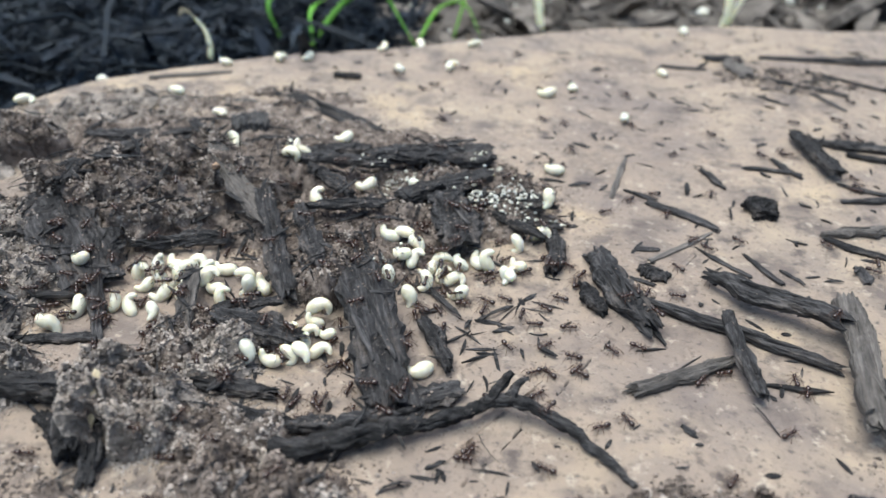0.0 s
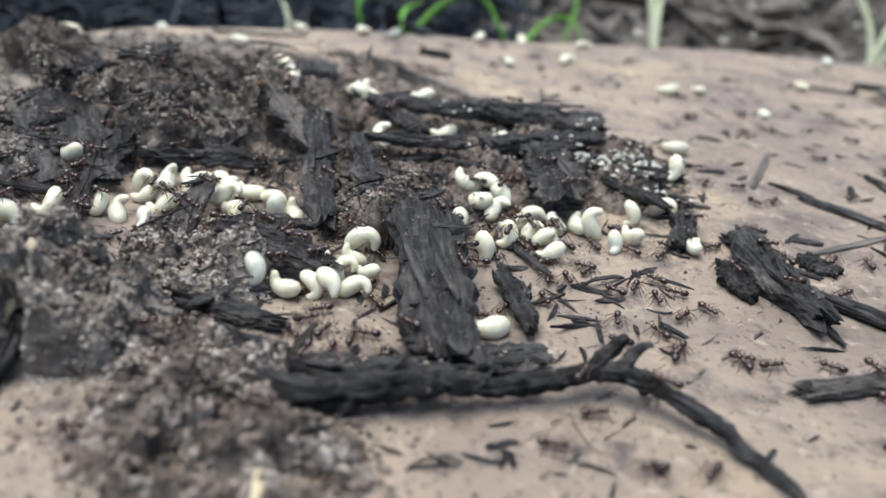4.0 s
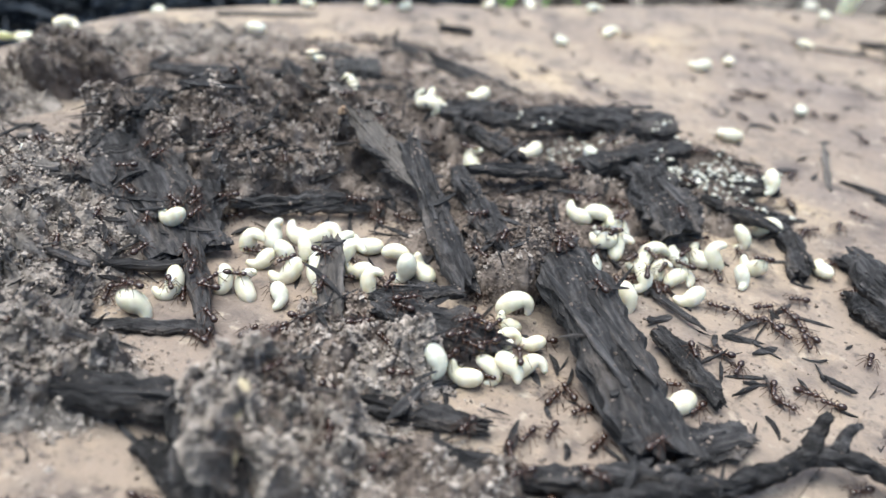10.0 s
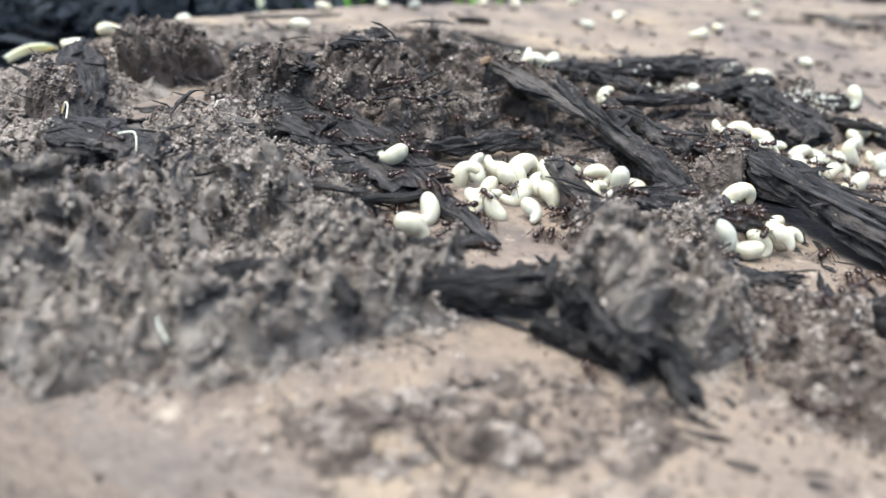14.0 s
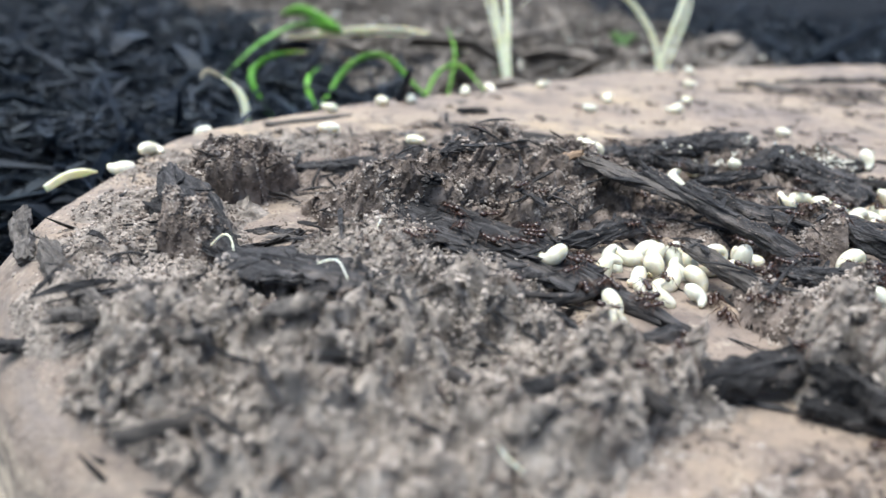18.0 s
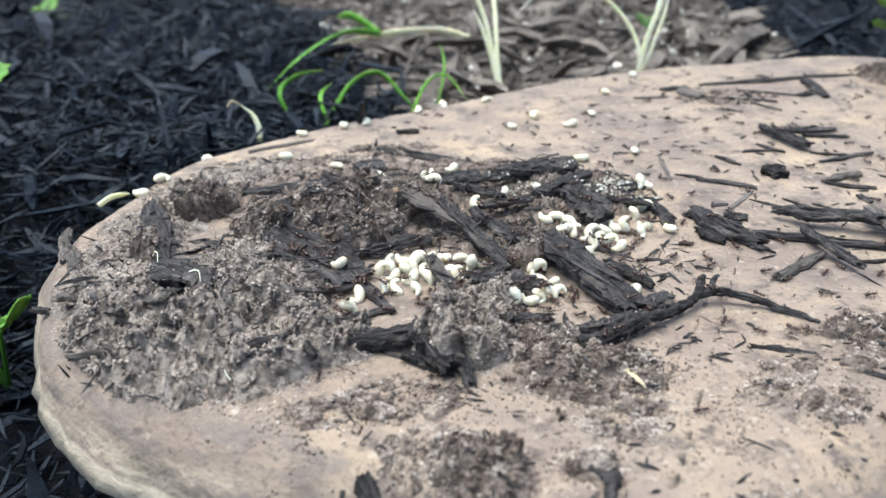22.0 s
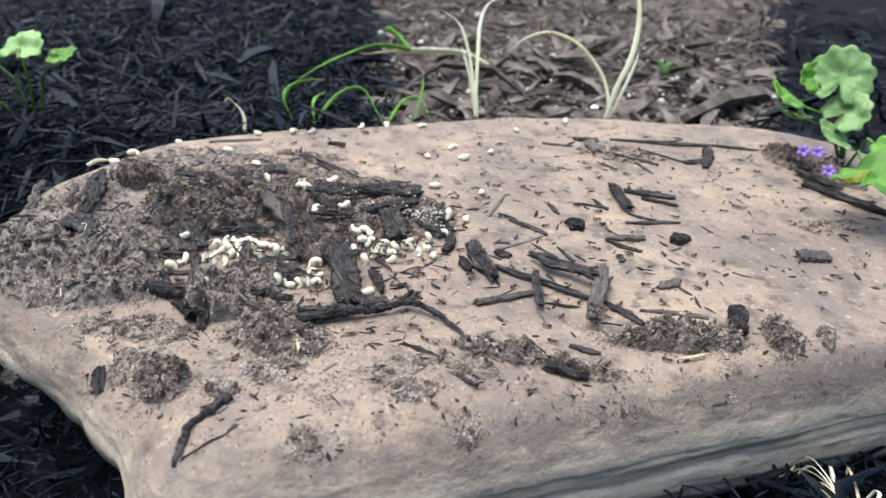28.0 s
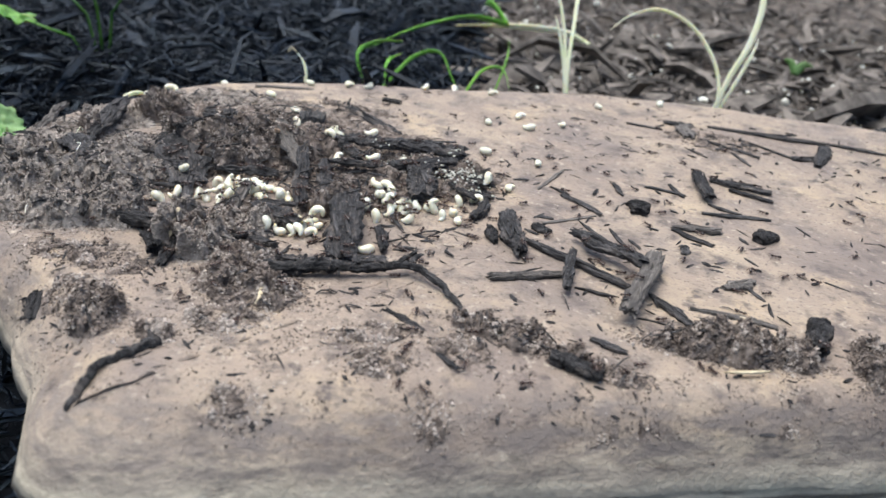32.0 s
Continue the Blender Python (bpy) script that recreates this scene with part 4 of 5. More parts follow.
def bark_dust():
    """The many splinters too small to pick apart, strewn over the stone and through the nest."""
    bits = []
    for count, box, size in ((380, (15, 170, 92, 298), 2.6), (120, (-60, 60, 190, 290), 2.4), (420, (-75, 32, 98, 190), 4.2), (160, (-104, -40, 90, 150), 4.5), (150, (-40, 90, 58, 106), 2.4)):
        for _ in range(count):
            x, y = RNG.uniform(box[0], box[1]), RNG.uniform(box[2], box[3])
            if not inside_slab(x, y, -6) or hollow(x, y):
                continue
            hit = land(x, y)
            if hit and hit[0] > -6:
                length = size * math.exp(RNG.normal(0, 0.4))
                bits.append(shred(x, y, hit[0] + 0.12, length, RNG.uniform(0.25, 0.9), RNG.uniform(0, 6.28), RNG.normal(0, 0.12), RNG.normal(0, 0.5), RNG.normal(0, 0.25)))
    v, f = join(bits)
    tagged(new("bark_dust", make_mesh("bark_dust", v, f, BARK)), "tiny dark bark splinters strewn over stone and soil", "bark splinters", kind="stuff")


def land(x, y):
    """Height in mm of the highest surface below 40 mm at x, y, and whether it is brood."""
    p, _, index, _ = SURFACE[0].ray_cast(Vector((x * MM, y * MM, 0.04)), Vector((0, 0, -1)))
    return (p.z / MM, index >= SURFACE[1]) if p is not None else None


SURFACE = []


def settle():
    """Gather slab, mounds, chips and brood into one tree of triangles for things to rest on."""
    bpy.context.view_layer.update()
    verts, tris, total = [], [], 0
    solid = [ob for ob in scene.objects if ob.type == "MESH" and ob.name.split(".")[0] in ("stone_slab", "mound", "bark_chip", "splinter", "pebble", "flat_stone", "stem", "fork", "strip")]
    larvae = [ob for ob in scene.objects if ob.name.startswith("ant_larva")]
    count = 0
    for k, ob in enumerate(solid + larvae):
        if k == len(solid):
            count = sum(len(t) for t in tris)
        me = ob.data
        me.calc_loop_triangles()
        co = np.empty(len(me.vertices) * 3, np.float32)
        me.vertices.foreach_get("co", co)
        m = np.array(ob.matrix_world)
        verts.append(co.reshape(-1, 3) @ m[:3, :3].T + m[:3, 3])
        t = np.empty(len(me.loop_triangles) * 3, np.int32)
        me.loop_triangles.foreach_get("vertices", t)
        tris.append(t.reshape(-1, 3) + total)
        total += len(me.vertices)
    count = count if larvae else sum(len(t) for t in tris)
    SURFACE[:] = [bvhtree.BVHTree.FromPolygons(np.concatenate(verts).tolist(), np.concatenate(tris).tolist(), all_triangles=True), count]


slab_chips()
settle()
nest_chips()
branch()
settle()
bark_dust()


# ---- brood ----
def larva_mesh(length, curl, fat, mat, seed, hook=1.0, spin=0.0):
    """A plump grub: fat ringed rear, slimmer neck and a small head bent inwards."""
    n = 40
    pts, rad, ang, x, y = [], [], radians(spin) - 0.5 * radians(curl), 0.0, 0.0
    for i in range(n):
        u = i / (n - 1)
        pts.append((x * MM, y * MM, 0.10 * math.sin(4 * u + seed) * MM))
        bend = 1.0 + hook * (1.5 * math.exp(-((u - 0.30) / 0.15) ** 2) - 0.40)
        ang += radians(curl) * bend / n
        x += length / n * math.cos(ang)
        y += length / n * math.sin(ang)
        t = min(1.0, max(0.0, (u - 0.06) / 0.56))
        plump = 0.50 + 0.50 * t * t * (3 - 2 * t)
        ends = math.sqrt(max(0.0, 1 - abs(2 * u - 1) ** (3.2 if u > 0.5 else 6.0))) + 0.02
        rad.append(fat * plump * ends * MM)
    cx, cy = sum(p[0] for p in pts) / n, sum(p[1] for p in pts) / n
    v, f = tube([(p[0] - cx, p[1] - cy, p[2]) for p in pts], rad, 16)
    return make_mesh("ant_larva", v, f, mat, True)


LARVAE_MESHES = [larva_mesh(a, c, r, m, i, k, w) for i, (a, c, r, m, k, w) in enumerate((
    (6.4, 150, 1.36, BROOD, 1.0, 0), (6.8, 190, 1.30, BROOD, 1.0, 60), (5.6, 95, 1.42, BROOD, 0.7, 115), (6.6, 170, 1.34, BROOD, 1.0, 200), (5.9, 140, 1.40, BROOD_GREY, 0.9, 270),
    (6.1, 125, 1.36, BROOD, 1.0, 320), (7.0, 200, 1.28, BROOD, 1.0, 150), (5.8, 110, 1.40, BROOD, 0.8, 20), (6.5, 175, 1.32, BROOD, 1.0, 245), (5.7, 120, 1.38, BROOD_GREY, 0.9, 90)))]
PILED = []
CARRIED = []


def larva(x, y, yaw, k=None, size=1.0, label="plump cream-white ant larva, curled and glossy", drop=0.0, flat=False):
    k = len(PILED) % 10 if k is None else k
    hit = land(x, y)
    z = (hit[0] if hit else 0.0) + 1.1 - drop
    for px, py, pz in PILED:
        d = math.hypot(x - px, y - py)
        if d < 2.4:
            z = max(z, pz + 1.7 * math.sqrt(max(0.0, 1 - (d / 2.6) ** 2)))
    PILED.append((x, y, z))
    s = size * RNG.uniform(0.68, 0.92)
    ob = thing("ant_larva", LARVAE_MESHES[k], pose(x * MM, y * MM, z * MM, RNG.uniform(-18, 22) if flat else RNG.uniform(25, 95), RNG.uniform(-12, 12) if flat else RNG.uniform(-30, 30), 0.45 * yaw + RNG.uniform(-25, 25)), label, "larva", "ant brood")
    ob.scale = (s, s, s)
    return ob


def brood():
    left = ((-44, 127.7, -44), (-39.2, 118.7, 6), (-40.1, 113.8, 69), (-35.1, 130.8, 32), (-33.5, 133.7, -50), (-30.9, 135.3, 32), (-27.6, 136.4, 32), (-32.6, 127.9, 68),
            (-31.4, 122.3, -17), (-27.5, 121.6, 31), (-28.9, 126.7, 31), (-28.9, 131.1, 32), (-25.1, 126.6, -51), (-27.8, 133.2, 91), (-24.6, 134.5, -48), (-22.5, 136.2, 109),
            (-18.2, 135.4, -44), (-21.4, 130.7, -26), (-19.1, 129.1, -2), (-16.4, 132.2, 31), (-14.5, 134.2, -57), (-34.3, 121.7, 31), (-30, 129, -20), (-23, 132, 10), (-26, 130, 60))
    low = ((-2.6, 127.9, 30), (-1.9, 125, 29), (0.5, 125.4, -38), (-4.3, 124.4, 29), (-7.8, 115.6, 14), (-4.9, 116.8, -12), (-2.7, 118.5, 29), (-0.6, 118.7, 29),
           (1.4, 121.1, -45), (-1.6, 122.3, -60))
    right = ((1.4, 152.7, 96), (4.3, 153.2, -7), (5.3, 147.5, -36), (7.8, 147.7, -64), (4.7, 141.5, -61), (10.3, 146.7, 57), (10.9, 142.8, 13), (9.6, 138.1, -4), (13.3, 146, 31),
             (15.1, 150.5, 90), (17.8, 152, -62), (15.7, 145, 30), (16.9, 141.8, 4), (19.9, 151.2, 31), (23.3, 148.9, 63), (24.7, 152.8, -79), (23.2, 158.9, 13), (7, 151, 20), (12, 149.5, 0))
    upper = ((-27.5, 175.1, -62), (-25, 174.5, 12), (-25, 170, -52), (-20.9, 186.9, 11), (-14.5, 158.3, -25), (1.2, 169, 59), (-8.2, 166.5, 35), (-39, 171.7, 38), (26.5, 170, 10), (27, 163, -15))
    rear = ((-92.6, 204, 22), (-68.6, 199, 22), (-52.4, 190.5, -20), (-67.6, 221.5, -4), (-55.2, 229, 22), (-48.8, 231.7, -24), (16, 230, -26), (-33, 247, 22), (-24.6, 255, 23), (-9.4, 258, 22), (47, 291, 23), (-103, 177, 88), (-99, 183.6, 22), (16.3, 122, 19))
    for x, y, a in left:
        larva(x, y, a)
    for x, y, a in low:
        larva(x, y, a, size=0.85, label="cream-white ant larva tucked under bark")
    for x, y, a in right:
        larva(x, y, a, label="cream-white ant larva in a pile beside bark")
    for x, y, a in upper:
        larva(x, y, a, label="cream-white ant larva on dark bark")
    for x, y, a in rear:
        larva(x, y, a, label="single cream-white ant larva on bare stone", flat=True, drop=0.1)
    for x, y, a in ((25.8, 177.2, 20), (36, 221, 5), (24.7, 189.8, -22), (21.6, 235, -6), (42.9, 253, 42), (-11, 239, 20), (-22, 230, 15), (24.3, 149.6, -70)):
        CARRIED.append(larva(x, y, a, label="cream-white ant larva dragged over bare stone", flat=True))
    cam.data.dof.focus_object = larva(-2.2, 129.5, 15, label="cream-white ant larva tucked under bark")


brood()
settle()


def eggs():
    spots, sizes = [], []
    for cx, cy, s, n in ((16, 168, 3.0, 80), (21, 171, 2.4, 70), (12, 181, 3, 40), (-6, 170, 2.5, 45), (-1, 173, 2.4, 40), (3, 146, 2, 20), (26, 168, 2.0, 25)):
        for _ in range(n):
            x, y = RNG.normal(cx, s), RNG.normal(cy, s * 0.8)
            hit = land(x, y)
            if hit and hit[0] > -2:
                spots.append((x, y, hit[0] + 0.2))
                sizes.append(RNG.uniform(0.22, 0.46))
    v, f = grains(np.array(spots), np.array(sizes))
    tagged(new("tiny_larvae", fast_mesh("tiny_larvae", v, f, EGG, True)), "clustered tiny whitish ant larvae on bark", "larvae", kind="stuff")


eggs()


def loose_crumbs():
    spots, sizes = [], []
    for cx, cy, sx, sy, n in ((-40, 120, 45, 40, 1300), (60, 106, 50, 16, 500), (90, 210, 45, 45, 200), (20, 76, 40, 14, 700), (0, 200, 50, 35, 300), (-25, 145, 30, 22, 5000), (-10, 160, 26, 16, 2500), (45, 72, 40, 9, 700), (-10, 110, 26, 12, 2500)):
        for _ in range(n):
            x, y = RNG.normal(cx, sx), RNG.normal(cy, sy)
            if not inside_slab(x, y, -8) or hollow(x, y):
                continue
            hit = land(x, y)
            if hit and not hit[1] and (abs(x + 20) < 62 or n3(x / 9, y / 9, 3) > -0.05):
                if abs(x + 20) < 62 and n3(x / 3, y / 3, 8) + 0.5 * n3(x, y, 8) < -0.02:
                    continue
                sz = min(0.28, 0.095 * math.exp(RNG.normal(0, 0.5)))
                spots.append((x, y, hit[0] + 0.3 * sz))
                sizes.append(sz)
    for _ in range(16000):
        x = RNG.uniform(-60, 170)
        y = (62 + 0.52 * (x - 5) if x > 5 else 62 - 0.30 * (x - 5)) + RNG.normal(0, 8)
        if n3(x / 7, y / 7, 31) + 0.5 * n3(x / 2, y / 2, 32) < 0.12:
            continue
        g = slab_z(x, y)
        if g is not None:
            sz = min(0.4, 0.13 * math.exp(RNG.normal(0, 0.5)))
            spots.append((x, y, g + 0.25 * sz))
            sizes.append(sz)
    v, f = grains(np.array(spots), np.array(sizes))
    tagged(new("loose_crumbs", fast_mesh("loose_crumbs", v, f, CRUMB_DARK)), "loose soil crumbs strewn over the stone", "soil crumbs", kind="stuff")


loose_crumbs()


# ---- plants ----
def blade(points, width, mat, name, parent, fold=0.25):
    """A strap leaf along a line of points in mm: a folded strip with thickness."""
    pts = [Vector(p) for p in points]
    fine = []
    for i in range(len(pts) - 1):
        p0, p1, p2, p3 = pts[max(i - 1, 0)], pts[i], pts[i + 1], pts[min(i + 2, len(pts) - 1)]
        for u in (0, 0.2, 0.4, 0.6, 0.8):
            fine.append(0.5 * (2 * p1 + (p2 - p0) * u + (2 * p0 - 5 * p1 + 4 * p2 - p3) * u * u + (3 * p1 - p0 - 3 * p2 + p3) * u ** 3))
    fine.append(pts[-1])
    n = len(fine)
    rad = [0.5 * width * (0.75 + 0.25 * math.sin(math.pi * i / n)) * min(1.0, 0.15 + 2.2 * (1 - i / (n - 1))) for i in range(n)]
    v, f = tube([p * MM for p in fine], [r * MM for r in rad], 8, fold, (0.15, 0.9, 0.4))
    return part(name, make_mesh(name, v, f, mat, True), parent)


def shoots():
    a = Empty_at("bulb_shoot", -1, 326, -14, "pale etiolated bulb shoot rising behind the slab", "plant")
    blade([(0, 0, -3), (-2, 1, 12), (-3, 4, 28), (-4, 8, 42), (-1, 10, 52), (7, 10, 56)], 2.0, PALE, "leaf", a)
    blade([(-1, 0, -3), (-4, 2, 15), (-8, 4, 30), (-14, 6, 42), (-24, 8, 47)], 1.8, PALE, "leaf", a)
    blade([(-1, 1, -3), (-5, 2, 14), (-9, 3, 26), (-12, 4, 32)], 1.6, PALE, "leaf", a)
    b = Empty_at("bulb_shoot", 60, 346, -13, "pale etiolated bulb shoot with one arched leaf", "plant")
    blade([(0, 0, -3), (3, 1, 14), (8, 3, 30), (9, 6, 46), (6, 9, 62), (2, 12, 68)], 2.7, PALE, "leaf", b)
    blade([(1, 0, -3), (0, 1, 10), (-6, 3, 22), (-18, 5, 33), (-33, 7, 37), (-46, 8, 32), (-54, 9, 24)], 2.0, PALE, "leaf", b)
    blade([(1, 1, -3), (6, 1, 12), (10, 2, 26), (11, 3, 33)], 1.6, PALE, "leaf", b)
    c = Empty_at("uprooted_bulb_leaf", -40, 380, -14, "uprooted bulb leaf with white base and green blades", "plant")
    blade([(34, 8, 5), (14, 20, 9), (-2, 16, 10), (-22, 10, 9), (-40, -8, 9)], 4.2, PALE, "white_base", c)
    blade([(-18, 10, 10), (-34, -6, 14), (-48, -40, 11), (-58, -68, 4)], 5.0, GRASS, "leaf", c)
    blade([(-18, 10, 10), (-32, 22, 16), (-42, 34, 13)], 5.5, GRASS, "leaf", c)
    d = Empty_at("grass_tuft", -58, 284, -14, "bright green grass blades at the slab rim", "grass")
    blade([(-12, -6, -2), (-3, 4, 12), (8, 8, 16), (18, 2, 8), (24, -2, 2)], 2.0, GRASS, "leaf", d, 0.2)
    blade([(-10, -4, -2), (-14, 2, 8), (-10, 8, 12)], 1.7, GRASS, "leaf", d, 0.2)
    blade([(-24, 0, -2), (-30, 4, 9), (-24, 12, 14), (-14, 16, 15)], 2.2, GRASS, "leaf", d, 0.2)
    blade([(20, 10, -2), (26, 14, 10), (34, 18, 12), (42, 10, 4)], 1.4, GRASS, "leaf", d, 0.2)
    blade([(30, 20, -2), (33, 24, 14), (31, 30, 22)], 1.0, GRASS, "leaf", d, 0.2)
    e = Empty_at("dry_sprout", -88, 247, -12, "short pale dried sprout curling at the slab rim", "plant")
    blade([(0, 0, -2), (1, 0, 6), (-1, 1, 11), (-5, 2, 14)], 2.2, PALE, "stalk", e)
    blade([(-5, 2, 14), (-8, 3, 15), (-10, 3, 13)], 1.6, STRAW, "tip", e)
    h = Empty_at("seedling", 84, 447, -14, "tiny pale green seedling in weathered mulch", "plant")
    blade([(0, 0, 0), (-3, 1, 5), (-7, 2, 6)], 4.5, LEAF_PALE, "leaf", h)
    blade([(0, 0, 0), (3, 1, 5), (8, 2, 5)], 4.5, LEAF_PALE, "leaf", h)
    k = Empty_at("dead_grass", 143, 126, -37, "pale uprooted grass and roots beside the slab", "grass")
    for i in range(9):
        q = 0.7 * i
        blade([(-8 + 3 * i, 4 * math.sin(q), 1), (-6 + 3 * i + 4 * math.cos(q), 6 * math.sin(2 * q), 6), (4 * math.cos(q) + 2 * i, -8 - 2 * i % 7, 8), (8 * math.cos(2 * q) + 2 * i, -14, 3)], 1.1, PALE if i % 3 else STRAW, "strand", k)
    s = Empty_at("dry_leaf_bit", -111, 179, -3, "curled pale dead leaf piece at the rim", "leaf")
    blade([(-4, -2, -1), (-1, 0, 0.6), (2, 1, 1), (3.5, 2, 0.8)], 1.9, PALE, "piece", s)


def ivy_leaf(radius, mat, teeth=11):
    """A round, scalloped, cupped leaf with veins, as a thick sheet; it grows along +x from its stalk."""
    rings, k = 7, teeth * 6
    layer = []
    for side in (0, 1):
        verts = []
        for i in range(rings + 1):
            r = i / rings
            for j in range(k):
                a = -math.pi + 2 * math.pi * (j + 0.5) / k
                notch = 1 - 0.75 * math.exp(-((abs(a) - math.pi) / 0.28) ** 2)
                lobe = 1 + (0.17 * abs(math.cos(a * teeth / 2)) - 0.08) * r ** 2 + 0.07 * n3(a, radius, 3)
                q = r * radius * notch * lobe
                vein = -0.06 * math.exp(-(math.sin(a * teeth / 2) / 0.25) ** 2) * r
                z = radius * (0.28 * r * r * (0.6 + 0.4 * math.cos(2 * a)) + vein + 0.19 * n3(math.cos(a) * 2.6 * r, math.sin(a) * 2.6 * r, radius))
                verts.append(((q * math.cos(a) + 0.35 * radius) * MM, q * math.sin(a) * MM, (z - 0.3 * side) * MM))
        layer.append(verts)
    n = len(layer[0])
    faces = []
    for i in range(rings):
        for j in range(k):
            a, b = i * k + j, i * k + (j + 1) % k
            faces.append((a, a + k, b + k, b))
            faces.append((n + a, n + b, n + b + k, n + a + k))
    for j in range(k):
        a, b = rings * k + j, rings * k + (j + 1) % k
        faces.append((a, n + a, n + b, b))
    return make_mesh("leaf", layer[0] + layer[1], faces, mat, True)


def ivy(x, y, z, label, leaves, flowers=()):
    top = Empty_at("ground_ivy", x, y, z, label, "ground ivy")
    for lx, ly, lz, r, yaw, pitch, roll, mat in leaves:
        v, f = tube([(0, 0, 0), (lx * 0.4 * MM, ly * 0.4 * MM, lz * 0.8 * MM), (lx * MM, ly * MM, lz * MM)], [0.7 * MM, 0.6 * MM, 0.5 * MM], 6)
        part("stalk", make_mesh("stalk", v, f, LEAF, True), top)
        part("leaf", ivy_leaf(r, mat), top, at=pose(lx * MM, ly * MM, lz * MM, roll, pitch, yaw))
    for fx, fy, fz in flowers:
        bits = []
        for i in range(5):
            a = i * 1.257
            bits.append(tube([(0, 0, 0), (1.5 * math.cos(a) * MM, 1.5 * math.sin(a) * MM, 1.2 * MM), (3 * math.cos(a) * MM, 3 * math.sin(a) * MM, 0.8 * MM)], [0.4 * MM, 1.2 * MM, 0.3 * MM], 6, 0.3))
        v, f = join(bits)
        part("flower", make_mesh("flower", v, f, VIOLET, True), top, "small violet flower", pose(fx * MM, fy * MM, fz * MM, 40, 0, 0))
    return top


def ivies():
    ivy(165, 300, -8, "ground ivy with scalloped leaves and violet flowers", (
        (-12, -8, 38, 12, 70, -62, 12, LEAF_PALE), (-29, -20, 33, 8.5, 160, -30, 10, LEAF), (-24, -14, 26, 7, 190, -10, 10, LEAF), (-12, -20, 24, 8, -60, 30, -20, LEAF_PALE), (-9, -14, 28, 9, 20, -45, 30, LEAF_PALE), (-20, -8, 38, 7, 120, -50, 0, LEAF),
        (-7, -78, 26, 14, 40, -22, -14, LEAF), (2, -60, 30, 8, 60, -30, 0, LEAF)), ((-18, -38, 20), (-14, -46, 16), (-22, -30, 17)))
    ivy(-186, 236, -34, "tall bright ground ivy over black mulch", ((0, -4, 50, 9, 90, -30, 0, LEAF_PALE), (-14, -6, 46, 8, 200, -10, 0, LEAF), (12, 4, 48, 7, 20, -10, 10, LEAF), (-24, -20, 34, 9, 230, -20, 0, LEAF)))
    ivy(-134, 148, -42, "small bright ground ivy leaves beside the slab", ((7, -5, 22, 6.5, -20, -40, 10, LEAF), (-18, 8, 22, 8, 150, -35, 20, LEAF_PALE), (-26, 0, 14, 7, 230, 0, 0, LEAF)))
    ivy(-262, 470, -18, "small ground ivy leaf in mulch", ((0, 0, 12, 8, 60, -20, 0, LEAF), (10, 4, 8, 7, 0, 0, 0, LEAF)))


shoots()
ivies()


def pale_bits():
    spots, sizes = [], []
    while len(spots) < 150:
        x, y = RNG.uniform(-110, 150), RNG.uniform(262, 560)
        if brown_bed(x, y) and not inside_slab(x, y, 1):
            spots.append((x, y, ground_z(x, y) + 2.5))
            sizes.append(0.9 * math.exp(RNG.normal(0, 0.45)))
    v, f = grains(np.array(spots), np.array(sizes))
    tagged(new("pale_bits", fast_mesh("pale_bits", v, f, EGG)), "scattered whitish grains on the weathered bed", "grains", kind="stuff")


pale_bits()


def root_thread(points, width, label):
    pts, fine = [Vector(p) for p in points], []
    for i in range(len(pts) - 1):
        p0, p1, p2, p3 = pts[max(i - 1, 0)], pts[i], pts[i + 1], pts[min(i + 2, len(pts) - 1)]
        for u in (0, 0.25, 0.5, 0.75):
            fine.append(0.5 * (2 * p1 + (p2 - p0) * u + (2 * p0 - 5 * p1 + 4 * p2 - p3) * u * u + (3 * p1 - p0 - 3 * p2 + p3) * u ** 3) * MM)
    fine.append(pts[-1] * MM)
    v, f = tube(fine, [0.5 * width * MM * (1 - 0.5 * i / len(fine)) for i in range(len(fine))], 6)
    thing("root_thread", make_mesh("root_thread", v, f, PALE, True), pose(0, 0, 0), label, "root")


root_thread([(-64.5, 129, 8), (-65, 128.6, 6.5), (-64.5, 127.6, 5.2), (-63, 127, 5), (-62, 127.6, 5.4)], 0.2, "thin white hooked root thread on soil")
root_thread([(-84, 131, 4), (-82.5, 129, 6), (-81.5, 127.5, 6.2), (-81, 125.5, 5)], 0.28, "short white root thread beside a bark flake")
root_thread([(-72, 118, 7), (-70, 117.5, 7.5), (-69, 115, 6.4)], 0.22, "short white root thread on dry soil")
root_thread([(-57, 88, 2), (-58.5, 90, 3), (-57.5, 92, 3.4), (-55.5, 92, 3), (-54.8, 90, 2.4)], 0.16, "pale dry root thread on soil crumbs")


# ---- ants ----
def ball(rx, ry, rz, x=0.0, z=0.0, seg=10):
    bm = bmesh.new()
    bmesh.ops.create_uvsphere(bm, u_segments=seg, v_segments=7, radius=1, matrix=Matrix.Translation((x * MM, 0, z * MM)) @ Matrix.Diagonal((rx * MM, ry * MM, rz * MM, 1)))
    v = [q.co[:] for q in bm.verts]
    f = [[q.index for q in g.verts] for g in bm.faces]
    bm.free()
    return v, f


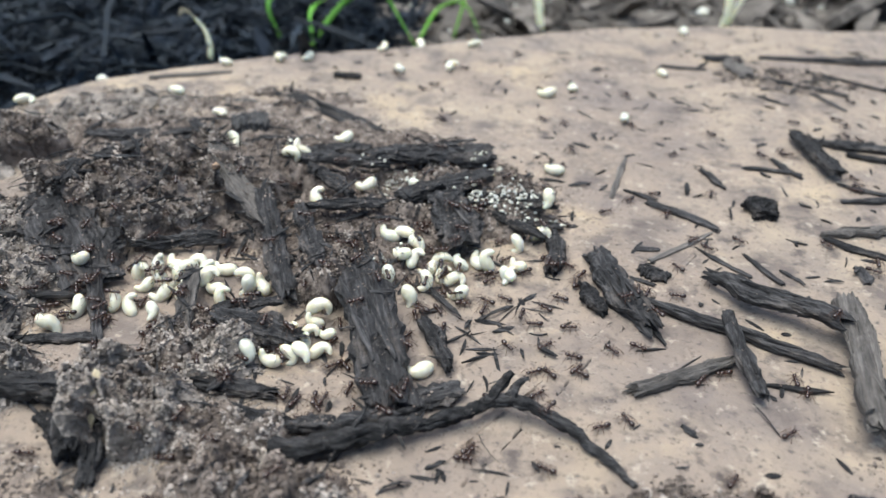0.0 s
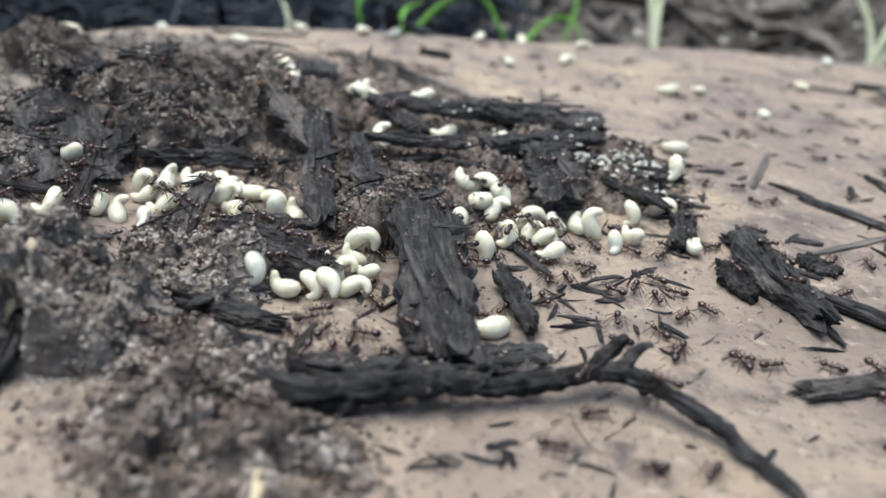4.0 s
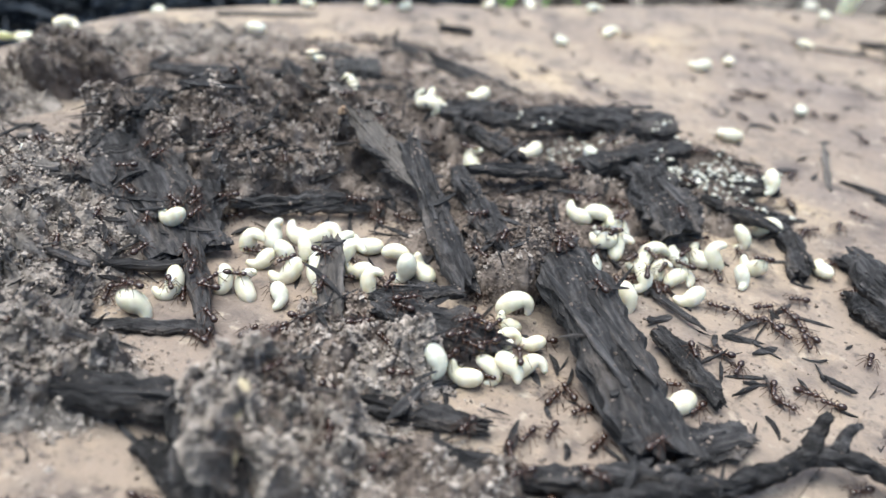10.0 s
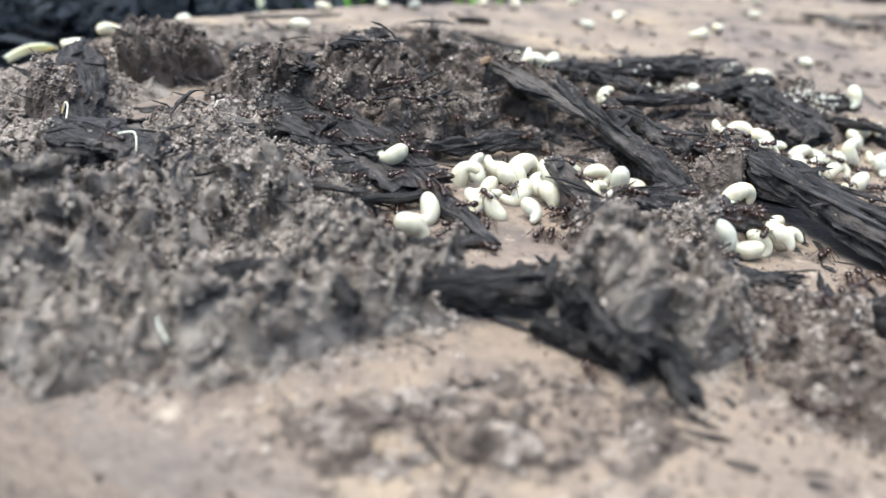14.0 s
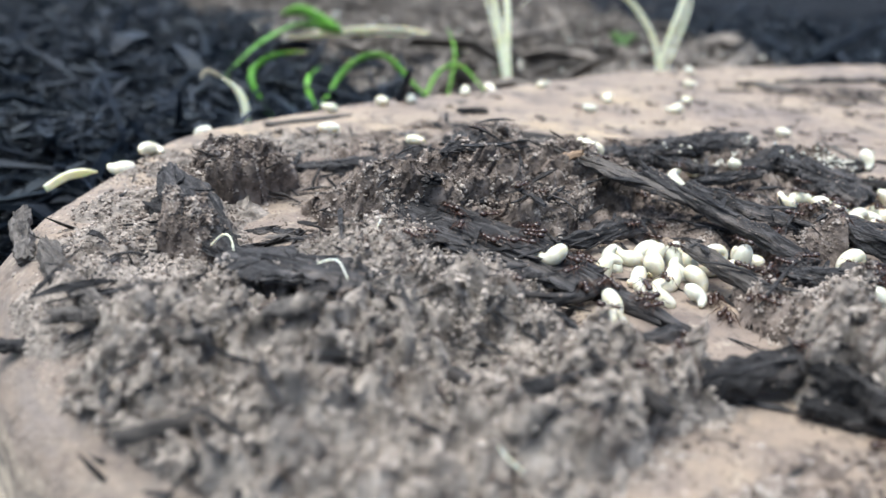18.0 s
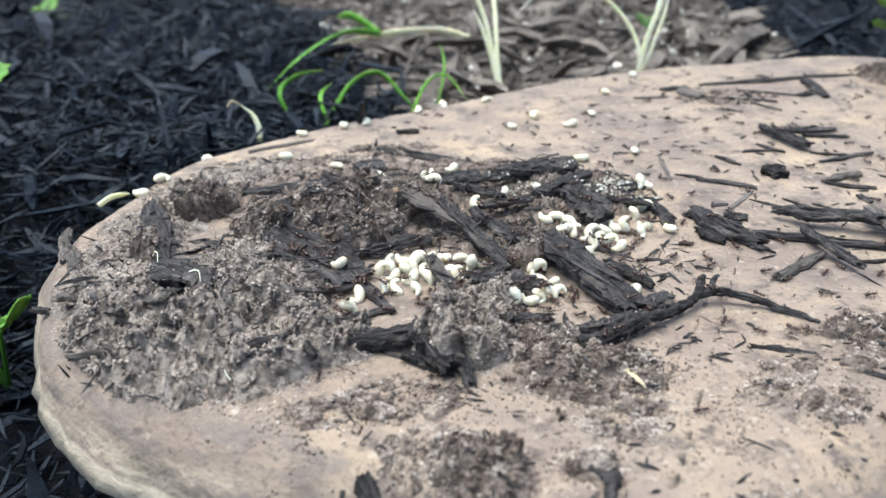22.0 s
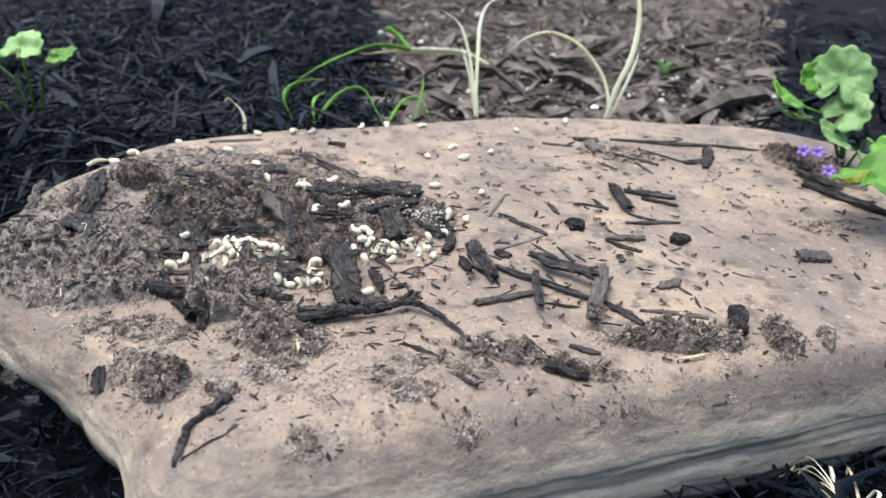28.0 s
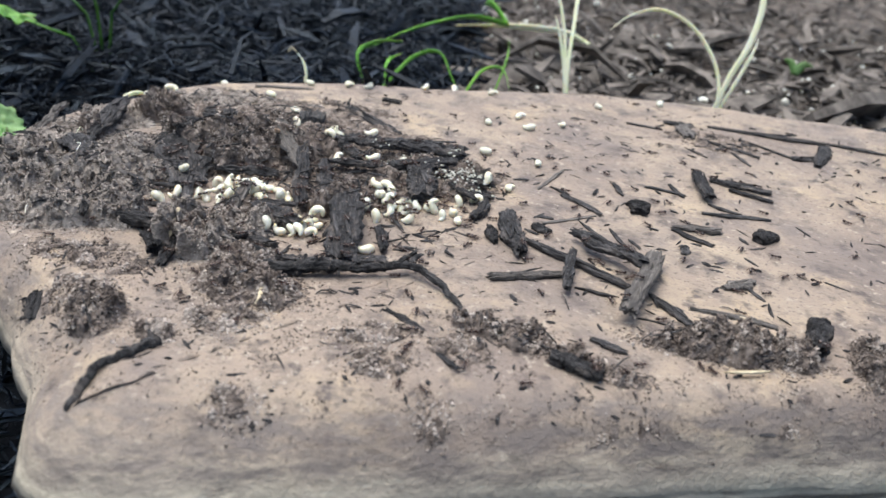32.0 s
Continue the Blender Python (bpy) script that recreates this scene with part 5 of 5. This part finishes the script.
def first_ant():
    ant = Empty_at("ant", 0, 0, -200, "tiny glossy dark brown worker ant", "ant", "worker ants")
    v, f = join([ball(0.42, 0.24, 0.24, 0.1, 0.62), ball(0.3, 0.2, 0.2, -0.25, 0.58), ball(0.12, 0.12, 0.16, -0.55, 0.58)])
    part("thorax", make_mesh("thorax", v, f, ANT, True), ant)
    head = part("head", make_mesh("head", *ball(0.36, 0.32, 0.26, 0.78, 0.66), ANT, True), ant)
    part("abdomen", make_mesh("abdomen", *ball(0.56, 0.4, 0.38, -1.08, 0.62), ANT, True), ant)
    for s in (-1, 1):
        for x0, fx in ((0.25, 0.95), (0.0, -0.05), (-0.2, -1.0)):
            pts = [(x0, s * 0.12, 0.52), (x0 + 0.35 * fx, s * 0.62, 0.85), (x0 + 0.8 * fx, s * 1.05, 0.25), (x0 + fx, s * 1.3, 0.0)]
            v, f = tube([Vector(p) * MM for p in pts], [0.06 * MM, 0.055 * MM, 0.04 * MM, 0.03 * MM], 4)
            part("leg", make_mesh("leg", v, f, ANT_LEG, True), ant)
        pts = [(1.02, s * 0.14, 0.74), (1.3, s * 0.5, 0.95), (1.75, s * 0.42, 0.6)]
        v, f = tube([Vector(p) * MM for p in pts], [0.045 * MM, 0.04 * MM, 0.045 * MM], 4)
        part("antenna", make_mesh("antenna", v, f, ANT_LEG, True), head)
    return ant


ANTS = []


def ants():
    base = first_ant()
    places = []
    for cx, cy, sx, sy, n, pace in ((-28, 126, 11, 8, 34, 0.5), (14, 147, 10, 7, 34, 0.6), (-2, 118, 7, 6, 16, 0.5), (8, 168, 12, 9, 14, 0.6),
                                    (48, 150, 20, 26, 26, 1.6), (95, 180, 32, 42, 46, 1.8), (20, 225, 36, 26, 26, 1.6), (60, 108, 34, 14, 14, 1.8), (-12, 95, 16, 8, 8, 1.4), (-28, 150, 20, 14, 22, 0.6), (-52, 128, 12, 9, 18, 0.6), (12, 146, 15, 12, 20, 0.7), (30, 128, 14, 14, 26, 1.3), (0, 112, 14, 6, 14, 0.9), (-33, 118, 8, 5, 14, 0.8)):
        k = 0
        while k < n:
            x, y = RNG.normal(cx, sx), RNG.normal(cy, sy)
            if inside_slab(x, y, -16) and y > 84:
                places.append((x, y, pace))
                k += 1
    for i, (x, y, pace) in enumerate(places):
        ob = base if i == 0 else copy_thing(base, pose(0, 0, 0))
        rows, yaw = [], RNG.uniform(0, 360)
        rest = RNG.uniform() < 0.3
        for t in range(0, 34, 2):
            hit = land(x, y)
            z = hit[0] if hit else 0.0
            rows.append((min(t, 32.0), (x, y, z + 0.05, yaw)))
            turn = RNG.normal(0, 32)
            yaw += max(-75, min(75, turn))
            step = pace * RNG.gamma(2.0, 1.4) * (0.15 if rest else 1.0)
            nx, ny = x + step * math.cos(radians(yaw)), y + step * math.sin(radians(yaw))
            if inside_slab(nx, ny, -14) and ny > 80:
                x, y = nx, ny
        ANTS.append((ob, rows[:17]))


ants()


def carried():
    """Larvae that workers drag over the stone, each with its ant: way-points t, x, y in mm."""
    ways = (((3, 25.8, 177.2), (14, 28, 178), (26, 31.2, 176.7)), ((2, 36, 221), (12, 35, 214), (27, 30.3, 201)), ((1, 24.7, 189.8), (11, 21.5, 196), (26, 13.4, 199.3)),
            ((6, 21.6, 235), (16, 22, 238), (24, 24.6, 239.3)), ((1, 42.9, 253), (14, 38, 262), (28, 28.8, 268.9)), ((1, -11, 239.4), (12, -2, 241), (27, 9.5, 238.5)),
            ((1, -22.4, 230.2), (13, -10, 231), (28, 2.7, 226.1)), ((0.4, 24.3, 149.6), (3, 32.2, 153.3), (7, 34, 155.6), (12, 33.5, 155.8), (20, 31, 152), (27, 28.2, 149)))
    for ob, way in zip(CARRIED, ways):
        turn = ob.matrix_basis.to_euler()
        rows, crew = [], []
        for t in range(0, 33, 2):
            x, y = (float(np.interp(t, [w[0] for w in way], [w[i] for w in way])) for i in (1, 2))
            yaw = math.degrees(turn.z) + 12 * math.sin(0.7 * t + x)
            z = SLAB_TOP(x, y) + 1.1
            rows.append((float(t), pose(x * MM, y * MM, z * MM, math.degrees(turn.x), math.degrees(turn.y), yaw)))
            a = yaw + 100
            ax, ay = x + 2.7 * math.cos(radians(a)), y + 2.7 * math.sin(radians(a))
            crew.append((float(t), (ax, ay, SLAB_TOP(ax, ay) + 0.05, a + 180)))
        MOVES.append((ob, rows))
        ANTS.append((copy_thing(ANTS[0][0], pose(0, 0, 0)), crew))


MOVES = []


def SLAB_TOP(x, y):
    hit = land(x, y)
    return 0.0 if hit is None or hit[0] > 1.6 else hit[0]


settle()
carried()


def motions():
    for ob, rows in MOVES:
        walk(ob, rows)
    for ob, rows in ANTS:
        walk(ob, [(t, pose(x * MM, y * MM, z * MM, 0, 0, a)) for t, (x, y, z, a) in rows])


motions()
